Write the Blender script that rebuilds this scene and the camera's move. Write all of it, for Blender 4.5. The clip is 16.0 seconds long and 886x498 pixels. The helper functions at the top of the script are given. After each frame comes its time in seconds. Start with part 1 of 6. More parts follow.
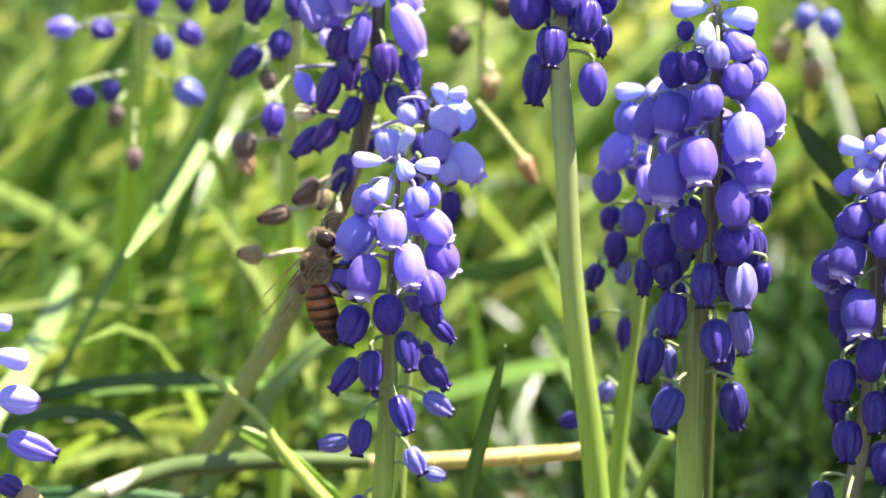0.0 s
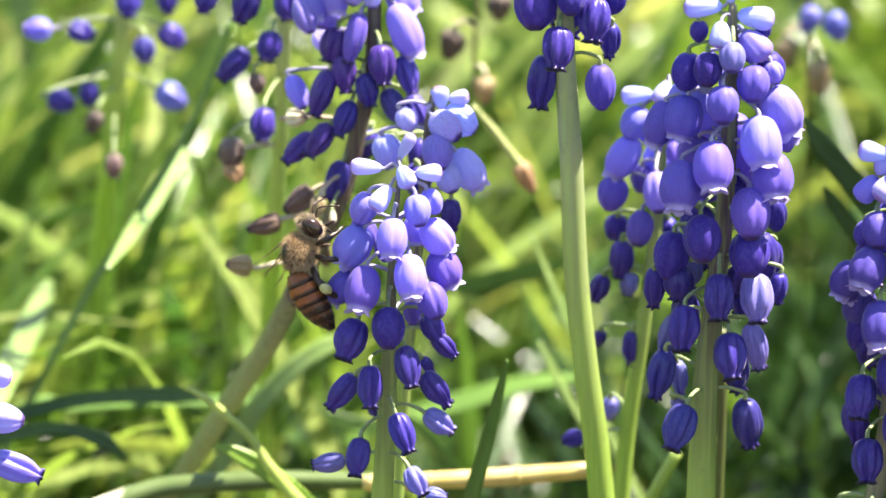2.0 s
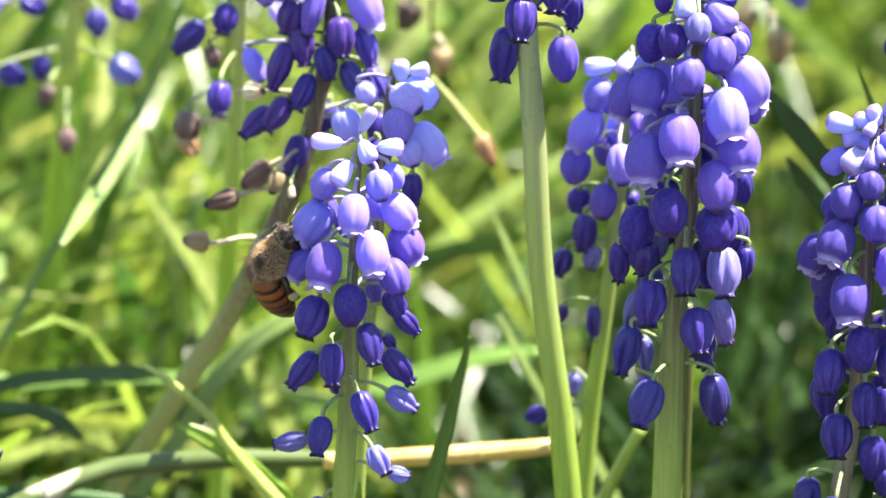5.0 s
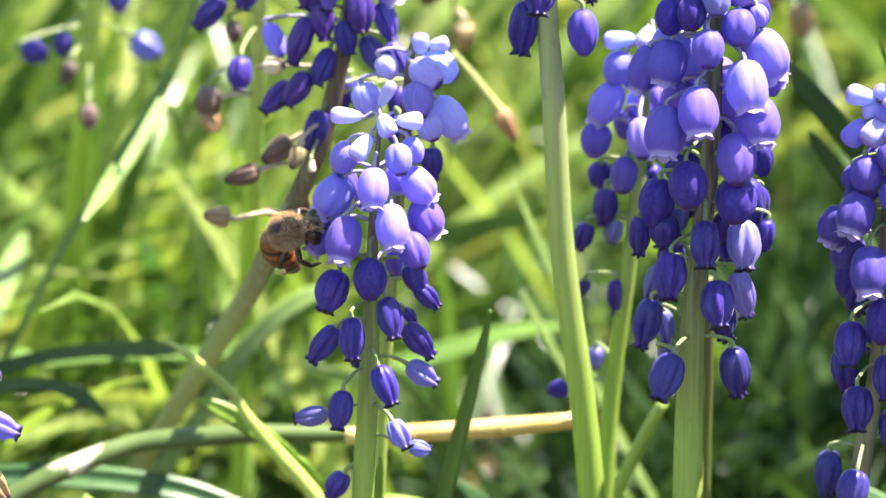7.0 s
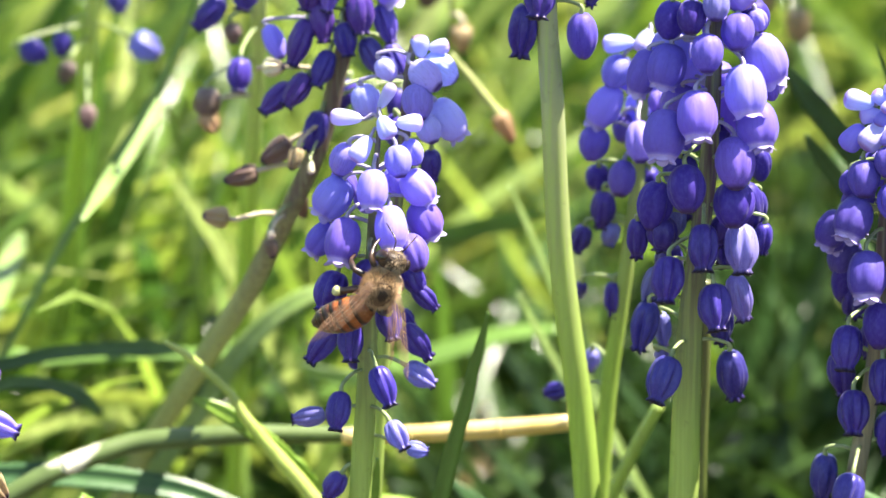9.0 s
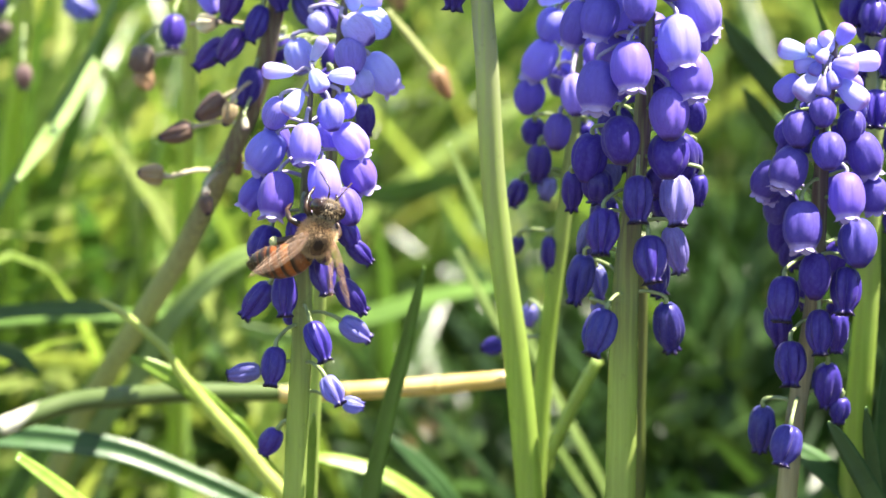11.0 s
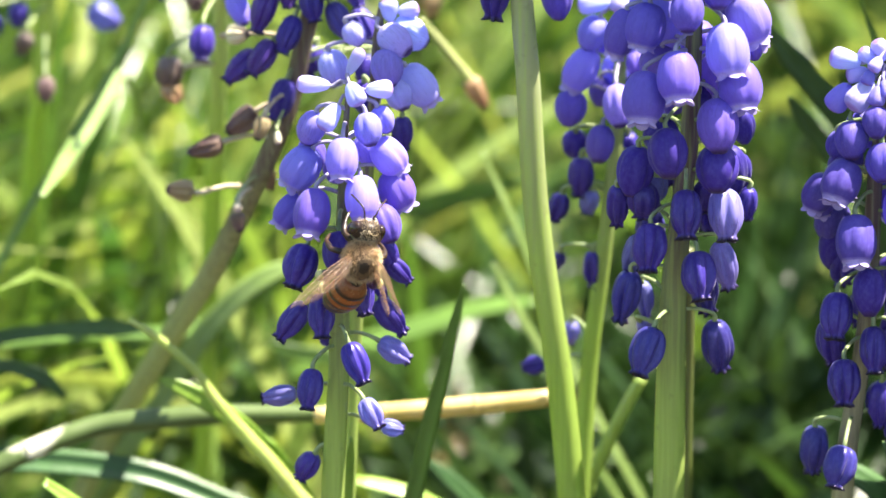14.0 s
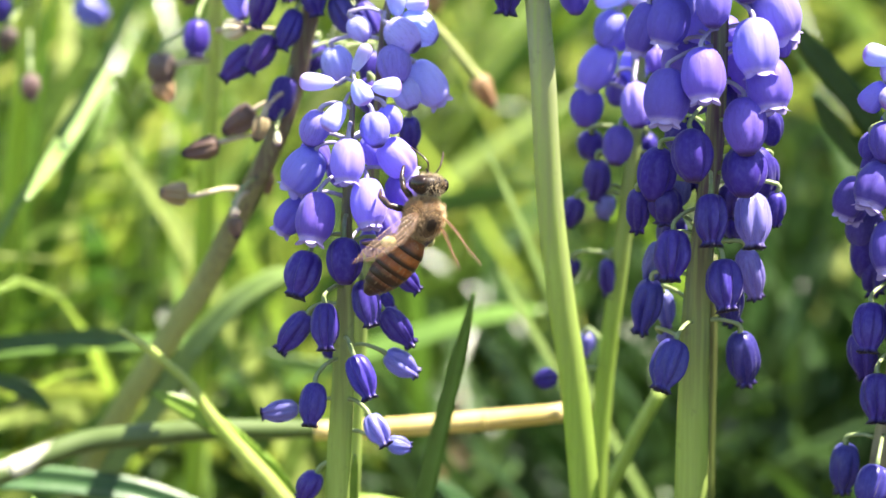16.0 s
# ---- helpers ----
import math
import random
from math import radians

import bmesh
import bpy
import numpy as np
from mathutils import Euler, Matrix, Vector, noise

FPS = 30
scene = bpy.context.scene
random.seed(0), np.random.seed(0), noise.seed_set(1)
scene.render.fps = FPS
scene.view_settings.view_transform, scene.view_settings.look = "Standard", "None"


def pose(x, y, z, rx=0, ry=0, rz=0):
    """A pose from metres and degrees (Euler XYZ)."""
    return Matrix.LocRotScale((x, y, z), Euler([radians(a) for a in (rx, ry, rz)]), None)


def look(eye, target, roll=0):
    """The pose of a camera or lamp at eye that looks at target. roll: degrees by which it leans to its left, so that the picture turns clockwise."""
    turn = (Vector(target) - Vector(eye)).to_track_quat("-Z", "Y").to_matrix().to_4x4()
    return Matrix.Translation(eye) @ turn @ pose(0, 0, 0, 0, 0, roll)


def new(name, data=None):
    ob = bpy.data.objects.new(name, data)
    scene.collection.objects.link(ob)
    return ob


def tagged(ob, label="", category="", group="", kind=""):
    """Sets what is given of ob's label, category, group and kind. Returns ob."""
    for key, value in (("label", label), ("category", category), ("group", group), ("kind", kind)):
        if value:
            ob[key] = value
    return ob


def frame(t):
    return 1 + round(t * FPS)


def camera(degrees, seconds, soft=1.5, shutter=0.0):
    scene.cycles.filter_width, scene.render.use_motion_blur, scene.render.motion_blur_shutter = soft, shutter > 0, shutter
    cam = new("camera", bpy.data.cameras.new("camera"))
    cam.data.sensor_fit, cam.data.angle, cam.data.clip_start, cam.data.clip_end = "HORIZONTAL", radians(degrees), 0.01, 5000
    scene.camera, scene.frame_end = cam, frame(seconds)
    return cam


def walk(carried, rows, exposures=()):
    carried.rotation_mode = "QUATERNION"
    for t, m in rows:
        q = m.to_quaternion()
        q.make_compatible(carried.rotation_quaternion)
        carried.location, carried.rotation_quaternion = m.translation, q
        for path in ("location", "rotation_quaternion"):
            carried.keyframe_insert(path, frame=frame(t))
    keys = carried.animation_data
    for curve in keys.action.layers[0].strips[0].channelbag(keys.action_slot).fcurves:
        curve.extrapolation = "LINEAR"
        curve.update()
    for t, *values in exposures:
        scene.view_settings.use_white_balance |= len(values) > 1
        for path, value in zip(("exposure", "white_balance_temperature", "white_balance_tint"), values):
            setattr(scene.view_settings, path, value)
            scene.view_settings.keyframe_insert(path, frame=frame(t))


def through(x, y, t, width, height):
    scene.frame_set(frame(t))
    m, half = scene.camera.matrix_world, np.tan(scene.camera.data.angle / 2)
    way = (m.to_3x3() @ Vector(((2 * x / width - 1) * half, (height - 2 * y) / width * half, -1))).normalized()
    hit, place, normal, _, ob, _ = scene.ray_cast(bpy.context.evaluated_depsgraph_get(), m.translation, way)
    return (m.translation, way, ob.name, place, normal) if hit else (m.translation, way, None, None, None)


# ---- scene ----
cam = camera(8.920, 16.0, soft=1.6)
cam.data.dof.use_dof = True
cam.data.dof.aperture_fstop = 34.0
walk(cam, [
    (0, pose(0.00855, -0.49887, 0.26582, 70.459, -0.227, 1.226)),
    (0.5, pose(0.00739, -0.49413, 0.26480, 70.460, -0.202, 1.043)),
    (1, pose(0.00555, -0.48981, 0.26347, 70.503, -0.326, 0.871)),
    (1.5, pose(0.00283, -0.48309, 0.26134, 70.480, -0.294, 0.649)),
    (2, pose(0.00102, -0.47719, 0.25828, 70.547, -0.426, 0.465)),
    (2.5, pose(-0.00048, -0.47207, 0.25895, 70.239, -0.063, 0.020)),
    (3, pose(0.00150, -0.47001, 0.25616, 70.440, -0.095, 0.091)),
    (3.5, pose(-0.00147, -0.46988, 0.25825, 70.212, -0.228, -0.285)),
    (4, pose(-0.00205, -0.46979, 0.25691, 70.268, -0.364, -0.298)),
    (6.5, pose(-0.00075, -0.46938, 0.25762, 69.876, -0.003, -0.275)),
    (7, pose(0.00000, -0.46985, 0.25601, 70.000, 0.000, -0.000)),
    (7.5, pose(-0.00257, -0.47062, 0.25652, 69.965, -0.028, -0.103)),
    (8, pose(-0.00314, -0.47118, 0.25771, 69.892, -0.090, -0.093)),
    (8.5, pose(-0.00173, -0.47071, 0.25650, 69.999, -0.236, 0.014)),
    (9, pose(-0.00146, -0.47138, 0.25669, 70.005, -0.385, -0.052)),
    (9.5, pose(-0.00002, -0.47163, 0.25526, 70.063, -0.405, -0.254)),
    (10, pose(0.00119, -0.47181, 0.25260, 70.084, -0.330, -0.317)),
    (12.5, pose(0.00222, -0.46503, 0.25383, 69.539, 0.286, -0.647)),
    (13, pose(0.00033, -0.46260, 0.25300, 69.724, 0.005, -0.362)),
    (13.5, pose(-0.00086, -0.45834, 0.25198, 69.750, 0.086, -0.480)),
    (14, pose(-0.00198, -0.45463, 0.24989, 69.785, 0.317, -0.669)),
    (14.5, pose(-0.00142, -0.44857, 0.24836, 69.687, 0.363, -0.679)),
    (15, pose(-0.00248, -0.44207, 0.24689, 69.714, 0.502, -0.808)),
    (15.5, pose(-0.00558, -0.43535, 0.24473, 69.706, 0.396, -1.080)),
    (16, pose(-0.00570, -0.42969, 0.24135, 69.786, 0.124, -1.013)),
], exposures=[(0.0, 2.40, 7100, 12), (2.0, 2.51, 7100, 12), (4.0, 2.56, 7100, 11.5), (8.0, 2.60, 7100, 11.5), (10.0, 2.52, 7100, 11), (12.5, 2.50, 7100, 11), (16.0, 2.56, 7100, 11.5)])

# ---- light: a high clear sun and the open sky ----
SUN = Vector((0.42, 0.12, 0.89)).normalized()
world = bpy.data.worlds.new("sky")
scene.world = world
world.use_nodes = True
wn = world.node_tree
sky = wn.nodes.new("ShaderNodeTexSky")
sky.sky_type, sky.sun_disc = "NISHITA", False
sky.sun_elevation = math.asin(SUN.z)
sky.sun_rotation = math.atan2(SUN.x, SUN.y)
wn.links.new(sky.outputs[0], wn.nodes["Background"].inputs[0])
wn.nodes["Background"].inputs[1].default_value = 0.066
sun = new("sun", bpy.data.lights.new("sun", "SUN"))
sun.data.energy, sun.data.angle, sun.data.color = 4.35, radians(0.53), (1.0, 0.955, 0.88)
sun.matrix_world = look(SUN, (0, 0, 0))


# ---- materials ----
def material(name):
    m = bpy.data.materials.new(name)
    m.use_nodes = True
    m.node_tree.nodes.clear()
    return m, m.node_tree


def node(nt, kind, **values):
    n = nt.nodes.new(kind)
    for key, value in values.items():
        if key == "op":
            n.operation = value
        elif key == "blend":
            n.data_type, n.blend_type = "RGBA", value
        else:
            n.inputs[key.replace("_", " ")].default_value = value
    return n


def ramp(nt, source, stops):
    r = nt.nodes.new("ShaderNodeValToRGB")
    while len(r.color_ramp.elements) > len(stops):
        r.color_ramp.elements.remove(r.color_ramp.elements[-1])
    while len(r.color_ramp.elements) < len(stops):
        r.color_ramp.elements.new(1.0)
    for e, (p, c) in zip(r.color_ramp.elements, stops):
        e.position, e.color = p, (*c, 1)
    nt.links.new(source, r.inputs[0])
    return r.outputs[0]


def mix(nt, a, b, fac, blend="MIX"):
    m = nt.nodes.new("ShaderNodeMix")
    m.data_type, m.blend_type = "RGBA", blend
    for socket, value in ((m.inputs[0], fac), (m.inputs[6], a), (m.inputs[7], b)):
        if isinstance(value, bpy.types.NodeSocket):
            nt.links.new(value, socket)
        elif isinstance(value, tuple):
            socket.default_value = (*value, 1)
        else:
            socket.default_value = value
    return m.outputs[2]


def noise_at(nt, scale, detail=3.0, where="Object"):
    tc = nt.nodes.new("ShaderNodeTexCoord")
    n = node(nt, "ShaderNodeTexNoise", Scale=scale, Detail=detail)
    nt.links.new(tc.outputs[where], n.inputs["Vector"])
    return n.outputs["Fac"]


def finish(nt, colour, roughness=0.5, through=0.0, bump=None, depth=0.0, sheen=0.0, specular=0.5, subsurface=0.0, radius=0.001, through_colour=None):
    """A principled surface, with light shining through thin tissue where through is above 0."""
    out = nt.nodes.new("ShaderNodeOutputMaterial")
    p = nt.nodes.new("ShaderNodeBsdfPrincipled")
    p.inputs["Roughness"].default_value = roughness
    p.inputs["Specular IOR Level"].default_value = specular
    p.inputs["Sheen Weight"].default_value = sheen
    p.inputs["Sheen Roughness"].default_value = 0.4
    if subsurface:
        p.inputs["Subsurface Weight"].default_value = subsurface
        p.inputs["Subsurface Radius"].default_value = (1.0, 0.8, 1.4)
        p.inputs["Subsurface Scale"].default_value = radius
    if isinstance(colour, tuple):
        p.inputs["Base Color"].default_value = (*colour, 1)
    else:
        nt.links.new(colour, p.inputs["Base Color"])
    if bump is not None:
        b = node(nt, "ShaderNodeBump", Strength=0.6, Distance=depth)
        nt.links.new(bump, b.inputs["Height"])
        nt.links.new(b.outputs[0], p.inputs["Normal"])
    surface = p.outputs[0]
    if through:
        t = nt.nodes.new("ShaderNodeBsdfTranslucent")
        source = through_colour or colour
        if isinstance(source, tuple):
            t.inputs[0].default_value = (*source, 1)
        else:
            nt.links.new(source, t.inputs[0])
        m = nt.nodes.new("ShaderNodeMixShader")
        m.inputs[0].default_value = through
        nt.links.new(surface, m.inputs[1])
        nt.links.new(t.outputs[0], m.inputs[2])
        surface = m.outputs[0]
    nt.links.new(surface, out.inputs[0])


def petal_material(name, dark_tip, vein, rim=False, bloom=(0.30, 0.30, 0.85), tip=(0.016, 0.010, 0.045), reach=0.17, gloss=0.3, roughness=0.5):
    """Waxy petal tissue in the floret's own colour: fine length-wise veins, a bloom of wax and, on old florets, a browned tip."""
    m, nt = material(name)
    info = nt.nodes.new("ShaderNodeObjectInfo")
    tc = nt.nodes.new("ShaderNodeTexCoord")
    sep = nt.nodes.new("ShaderNodeSeparateXYZ")
    nt.links.new(tc.outputs["Generated"], sep.inputs[0])
    fine = noise_at(nt, 9.0, 4.0)
    stretched = nt.nodes.new("ShaderNodeMapping")
    stretched.inputs["Scale"].default_value = (14, 14, 1.2)
    nt.links.new(tc.outputs["Object"], stretched.inputs[0])
    lines = node(nt, "ShaderNodeTexNoise", Scale=1.6, Detail=2.0)
    nt.links.new(stretched.outputs[0], lines.inputs["Vector"])
    c = mix(nt, info.outputs["Color"], bloom, ramp(nt, fine, [(0.45, (0, 0, 0)), (0.75, (0.12, 0.12, 0.12))]))
    c = mix(nt, c, (0.035, 0.015, 0.16), ramp(nt, lines.outputs["Fac"], [(0.5, (0, 0, 0)), (0.72, (vein, vein, vein))]))
    purple = mix(nt, c, (1.12, 0.74, 0.97), 0.5, "MULTIPLY")
    c = mix(nt, purple, c, ramp(nt, sep.outputs["Z"], [(0.0, (0, 0, 0)), (0.7, (1, 1, 1))]))
    if rim:
        c = mix(nt, (0.50, 0.42, 0.80), c, ramp(nt, sep.outputs["Z"], [(0.01, (0, 0, 0)), (0.12, (1, 1, 1))]))
    if dark_tip:
        c = mix(nt, tip, c, ramp(nt, sep.outputs["Z"], [(reach * 0.3, (0, 0, 0)), (reach, (1, 1, 1))]))
    finish(nt, c, roughness, 0.38, lines.outputs["Fac"], 0.00006, sheen=0.12, specular=gloss)
    return m


def plain(name, colour, second, scale, roughness=0.5, through=0.0, depth=0.0, sheen=0.0, specular=0.5, fine=6.0, part_from=0.35, part_to=0.68):
    m, nt = material(name)
    big, small = noise_at(nt, scale, 3.0), noise_at(nt, scale * fine, 4.0)
    c = mix(nt, colour, second, ramp(nt, big, [(part_from, (0, 0, 0)), (part_to, (1, 1, 1))]))
    c = mix(nt, c, tuple(x * 0.55 for x in colour), ramp(nt, small, [(0.55, (0, 0, 0)), (0.8, (0.6, 0.6, 0.6))]))
    finish(nt, c, roughness, through, small, depth, sheen=sheen, specular=specular)
    return m


def stem_material(name, low, high, z0, z1):
    """Fleshy stem: green below, turning to a second colour among the florets, with faint length-wise streaks."""
    m, nt = material(name)
    tc = nt.nodes.new("ShaderNodeTexCoord")
    sep = nt.nodes.new("ShaderNodeSeparateXYZ")
    nt.links.new(tc.outputs["Object"], sep.inputs[0])
    span = node(nt, "ShaderNodeMapRange", From_Min=z0, From_Max=z1)
    nt.links.new(sep.outputs["Z"], span.inputs["Value"])
    stretch = nt.nodes.new("ShaderNodeMapping")
    stretch.inputs["Scale"].default_value = (1, 1, 0.04)
    nt.links.new(tc.outputs["Object"], stretch.inputs[0])
    streak = node(nt, "ShaderNodeTexNoise", Scale=2600.0, Detail=3.0)
    nt.links.new(stretch.outputs[0], streak.inputs["Vector"])
    c = mix(nt, low, high, span.outputs[0])
    c = mix(nt, c, tuple(min(1, x * 1.5) for x in low), ramp(nt, streak.outputs["Fac"], [(0.4, (0, 0, 0)), (0.75, (0.5, 0.5, 0.5))]))
    c = mix(nt, c, (0.10, 0.06, 0.06), ramp(nt, noise_at(nt, 900.0, 4.0), [(0.62, (0, 0, 0)), (0.8, (0.35, 0.35, 0.35))]))
    finish(nt, c, 0.25, 0.38, streak.outputs["Fac"], 0.00003, specular=0.55)
    return m


def blade_material(name, stops, through=0.45, roughness=0.3):
    """Leaf tissue: each blade has its own green, with length-wise streaks; sunlight shines through it."""
    m, nt = material(name)
    geo = nt.nodes.new("ShaderNodeNewGeometry")
    c = ramp(nt, geo.outputs["Random Per Island"], stops)
    streak = noise_at(nt, 700.0, 3.0)
    c = mix(nt, c, mix(nt, c, (0.55, 0.55, 0.5), 1.0, "MULTIPLY"), ramp(nt, streak, [(0.45, (0, 0, 0)), (0.7, (1, 1, 1))]))
    warm = mix(nt, c, (1.2, 1.18, 0.70), 1.0, "MULTIPLY")
    finish(nt, c, roughness, through, streak, 0.0002, specular=0.4, through_colour=warm)
    return m


PETAL_BUD = petal_material("pale_bud_petal", True, 0.10, tip=(0.34, 0.20, 0.50), reach=0.09)
PETAL_BELL = petal_material("bell_petal", False, 0.12, True)
PETAL_CLOSED = petal_material("closed_bell_petal", True, 0.25, tip=(0.07, 0.035, 0.16), reach=0.11)
PETAL_OLD = petal_material("faded_petal", True, 0.35, reach=0.10, gloss=0.5, roughness=0.36)
DRIED = petal_material("dried_petal", True, 0.4, bloom=(0.42, 0.33, 0.22))
FRINGE = plain("white_petal_fringe", (0.47, 0.39, 0.73), (0.36, 0.28, 0.66), 3.0, 0.5, 0.3)
PEDICEL_GREEN = plain("green_pedicel", (0.22, 0.30, 0.11), (0.33, 0.39, 0.20), 900.0, 0.4, 0.2)
PEDICEL_BLUE = plain("bluish_pedicel", (0.31, 0.28, 0.42), (0.42, 0.38, 0.54), 900.0, 0.4, 0.2)
PEDICEL_BROWN = plain("brown_pedicel", (0.52, 0.46, 0.32), (0.36, 0.27, 0.18), 900.0, 0.6, 0.1)
STEM_GREEN = stem_material("green_stem", (0.33, 0.44, 0.12), (0.15, 0.10, 0.125), 0.072, 0.092)
STEM_PALE = stem_material("pale_green_stem", (0.30, 0.43, 0.09), (0.42, 0.46, 0.25), 0.070, 0.100)
STEM_BROWN = stem_material("purplish_brown_stem", (0.35, 0.35, 0.21), (0.17, 0.12, 0.11), 0.058, 0.088)
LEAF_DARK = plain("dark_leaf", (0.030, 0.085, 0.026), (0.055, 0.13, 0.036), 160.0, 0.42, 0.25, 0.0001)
LEAF_RIB = plain("leaf_midrib", (0.12, 0.22, 0.05), (0.18, 0.29, 0.07), 300.0, 0.4, 0.25)
LEAF_MID = plain("green_leaf", (0.11, 0.21, 0.045), (0.16, 0.29, 0.06), 160.0, 0.3, 0.35, 0.0001)
LEAF_BRIGHT = plain("bright_leaf", (0.16, 0.30, 0.035), (0.25, 0.40, 0.06), 160.0, 0.35, 0.35, 0.0001)
STRAW = plain("straw", (0.56, 0.42, 0.13), (0.66, 0.53, 0.24), 250.0, 0.45, 0.15, 0.0001)
STEM_LEAN = stem_material("leaning_stem", (0.30, 0.34, 0.17), (0.17, 0.12, 0.11), 0.064, 0.088)
STEM_OLIVE = stem_material("olive_stem", (0.13, 0.17, 0.05), (0.12, 0.11, 0.07), 0.058, 0.088)
LEAF_BLADE = plain("green_blade", (0.13, 0.24, 0.05), (0.17, 0.29, 0.07), 160.0, 0.4, 0.45, 0.0001)
# paler leaf copy: the look of full sun is mixed into the green
LEAF_PALE = plain("sun_paled_leaf", (0.17, 0.27, 0.07), (0.25, 0.35, 0.12), 160.0, 0.4, 0.3, 0.0001)
LEAF_BLUE = plain("bluish_leaf", (0.034, 0.092, 0.032), (0.06, 0.14, 0.045), 160.0, 0.36, 0.2, 0.0001, specular=0.35)
GRASS_STALK = plain("yellowish_grass_stalk", (0.33, 0.45, 0.09), (0.45, 0.53, 0.16), 200.0, 0.4, 0.3, 0.0001)
# the cream noise patches paint sunlight falling through gaps onto the shaded stalk
FALLEN = plain("fallen_stalk", (0.085, 0.13, 0.036), (0.72, 0.70, 0.54), 75.0, 0.4, 0.15, 0.0001, part_from=0.57, part_to=0.60)
STALK_PALE = plain("pale_stalk", (0.34, 0.40, 0.13), (0.44, 0.45, 0.20), 90.0, 0.45, 0.2, 0.0001)
GRASS = blade_material("grass", [(0.0, (0.032, 0.085, 0.022)), (0.25, (0.115, 0.215, 0.038)), (0.7, (0.242, 0.345, 0.085)), (0.92, (0.39, 0.46, 0.15)), (1.0, (0.50, 0.53, 0.26))], 0.5, 0.27)
# greens lowered so that the bed's shade is partly in the leaf colour
LEAF_CLUMP = blade_material("shade_dark_clump_leaf", [(0.0, (0.013, 0.036, 0.011)), (0.7, (0.030, 0.075, 0.020)), (1.0, (0.07, 0.15, 0.036))], 0.25, 0.36)
LEAF_GLOSSY = blade_material("glossy_leaf", [(0.0, (0.06, 0.13, 0.045)), (0.6, (0.13, 0.23, 0.075)), (1.0, (0.24, 0.34, 0.13))], 0.25, 0.36)
# darker copy of the grass: shade low in the lawn painted as colour
GRASS_SHADED = blade_material("shade_toned_grass", [(0.0, (0.015, 0.04, 0.012)), (1.0, (0.05, 0.10, 0.025))], 0.2, 0.35)
GRASS_DRY = blade_material("dry_grass", [(0.0, (0.45, 0.33, 0.13)), (0.5, (0.55, 0.46, 0.25)), (1.0, (0.35, 0.20, 0.09))], 0.25, 0.4)
LITTER = blade_material("leaf_litter", [(0.0, (0.14, 0.08, 0.045)), (0.5, (0.36, 0.25, 0.17)), (1.0, (0.54, 0.42, 0.33))], 0.1, 0.6)

COLOURS = {  # petal colours by age
    "p": (0.46, 0.52, 0.91), "p2": (0.47, 0.455, 0.88), "l": (0.28, 0.26, 0.78), "v": (0.162, 0.120, 0.57),
    "k": (0.056, 0.034, 0.31), "m": (0.202, 0.21, 0.55), "n": (0.048, 0.046, 0.28), "d": (0.19, 0.135, 0.10), "e": (0.44, 0.33, 0.17), "u": (0.106, 0.084, 0.44), "z": (0.75, 0.7, 0.48), "q": (0.085, 0.036, 0.30)}


# ---- mesh helpers ----
def mesh_from(name, verts, faces, mat, smooth=True):
    me = bpy.data.meshes.new(name)
    me.from_pydata([tuple(v) for v in verts], [], faces)
    me.materials.append(mat)
    if smooth:
        me.polygons.foreach_set("use_smooth", [True] * len(me.polygons))
    me.update()
    return me


def part(name, me, parent, label="", at=None):
    ob = new(name, me)
    ob.parent = parent
    if at is not None:
        ob.matrix_basis = at
    return tagged(ob, label)


def thing(name, label, category, group="", me=None, at=None):
    ob = new(name, me)
    if at is not None:
        ob.matrix_basis = at
    return tagged(ob, label, category, group)


def smooth_line(points, steps):
    """Points along a smooth curve through the given ones (each a tuple of coordinates, last one a width)."""
    p = [np.array(q, float) for q in points]
    p = [2 * p[0] - p[1]] + p + [2 * p[-1] - p[-2]]
    out = []
    for i in range(1, len(p) - 2):
        for k in range(steps):
            t = k / steps
            out.append(0.5 * ((2 * p[i]) + (p[i + 1] - p[i - 1]) * t + (2 * p[i - 1] - 5 * p[i] + 4 * p[i + 1] - p[i + 2]) * t * t
                              + (3 * p[i] - p[i - 1] - 3 * p[i + 1] + p[i + 2]) * t ** 3))
    out.append(p[-2])
    return out


def tube(line, sides, ridge=0.0):
    """A round tube along a line of (x, y, z, width); ends closed."""
    verts, faces = [], []
    n = len(line)
    for i, q in enumerate(line):
        a, b = line[max(i - 1, 0)], line[min(i + 1, n - 1)]
        d = Vector(b[:3] - a[:3]).normalized()
        u = d.cross(Vector((0.31, 0.95, 0.1))).normalized()
        v = d.cross(u)
        for k in range(sides):
            w = 2 * math.pi * k / sides
            r = q[3] / 2 * (1 + ridge * math.cos(3 * w + i * 0.05))
            verts.append(Vector(q[:3]) + (u * math.cos(w) + v * math.sin(w)) * r)
    for i in range(n - 1):
        for k in range(sides):
            a, b = i * sides + k, i * sides + (k + 1) % sides
            faces.append((a, b, b + sides, a + sides))
    faces.append(tuple(range(sides))[::-1])
    faces.append(tuple(range((n - 1) * sides, n * sides)))
    return verts, faces


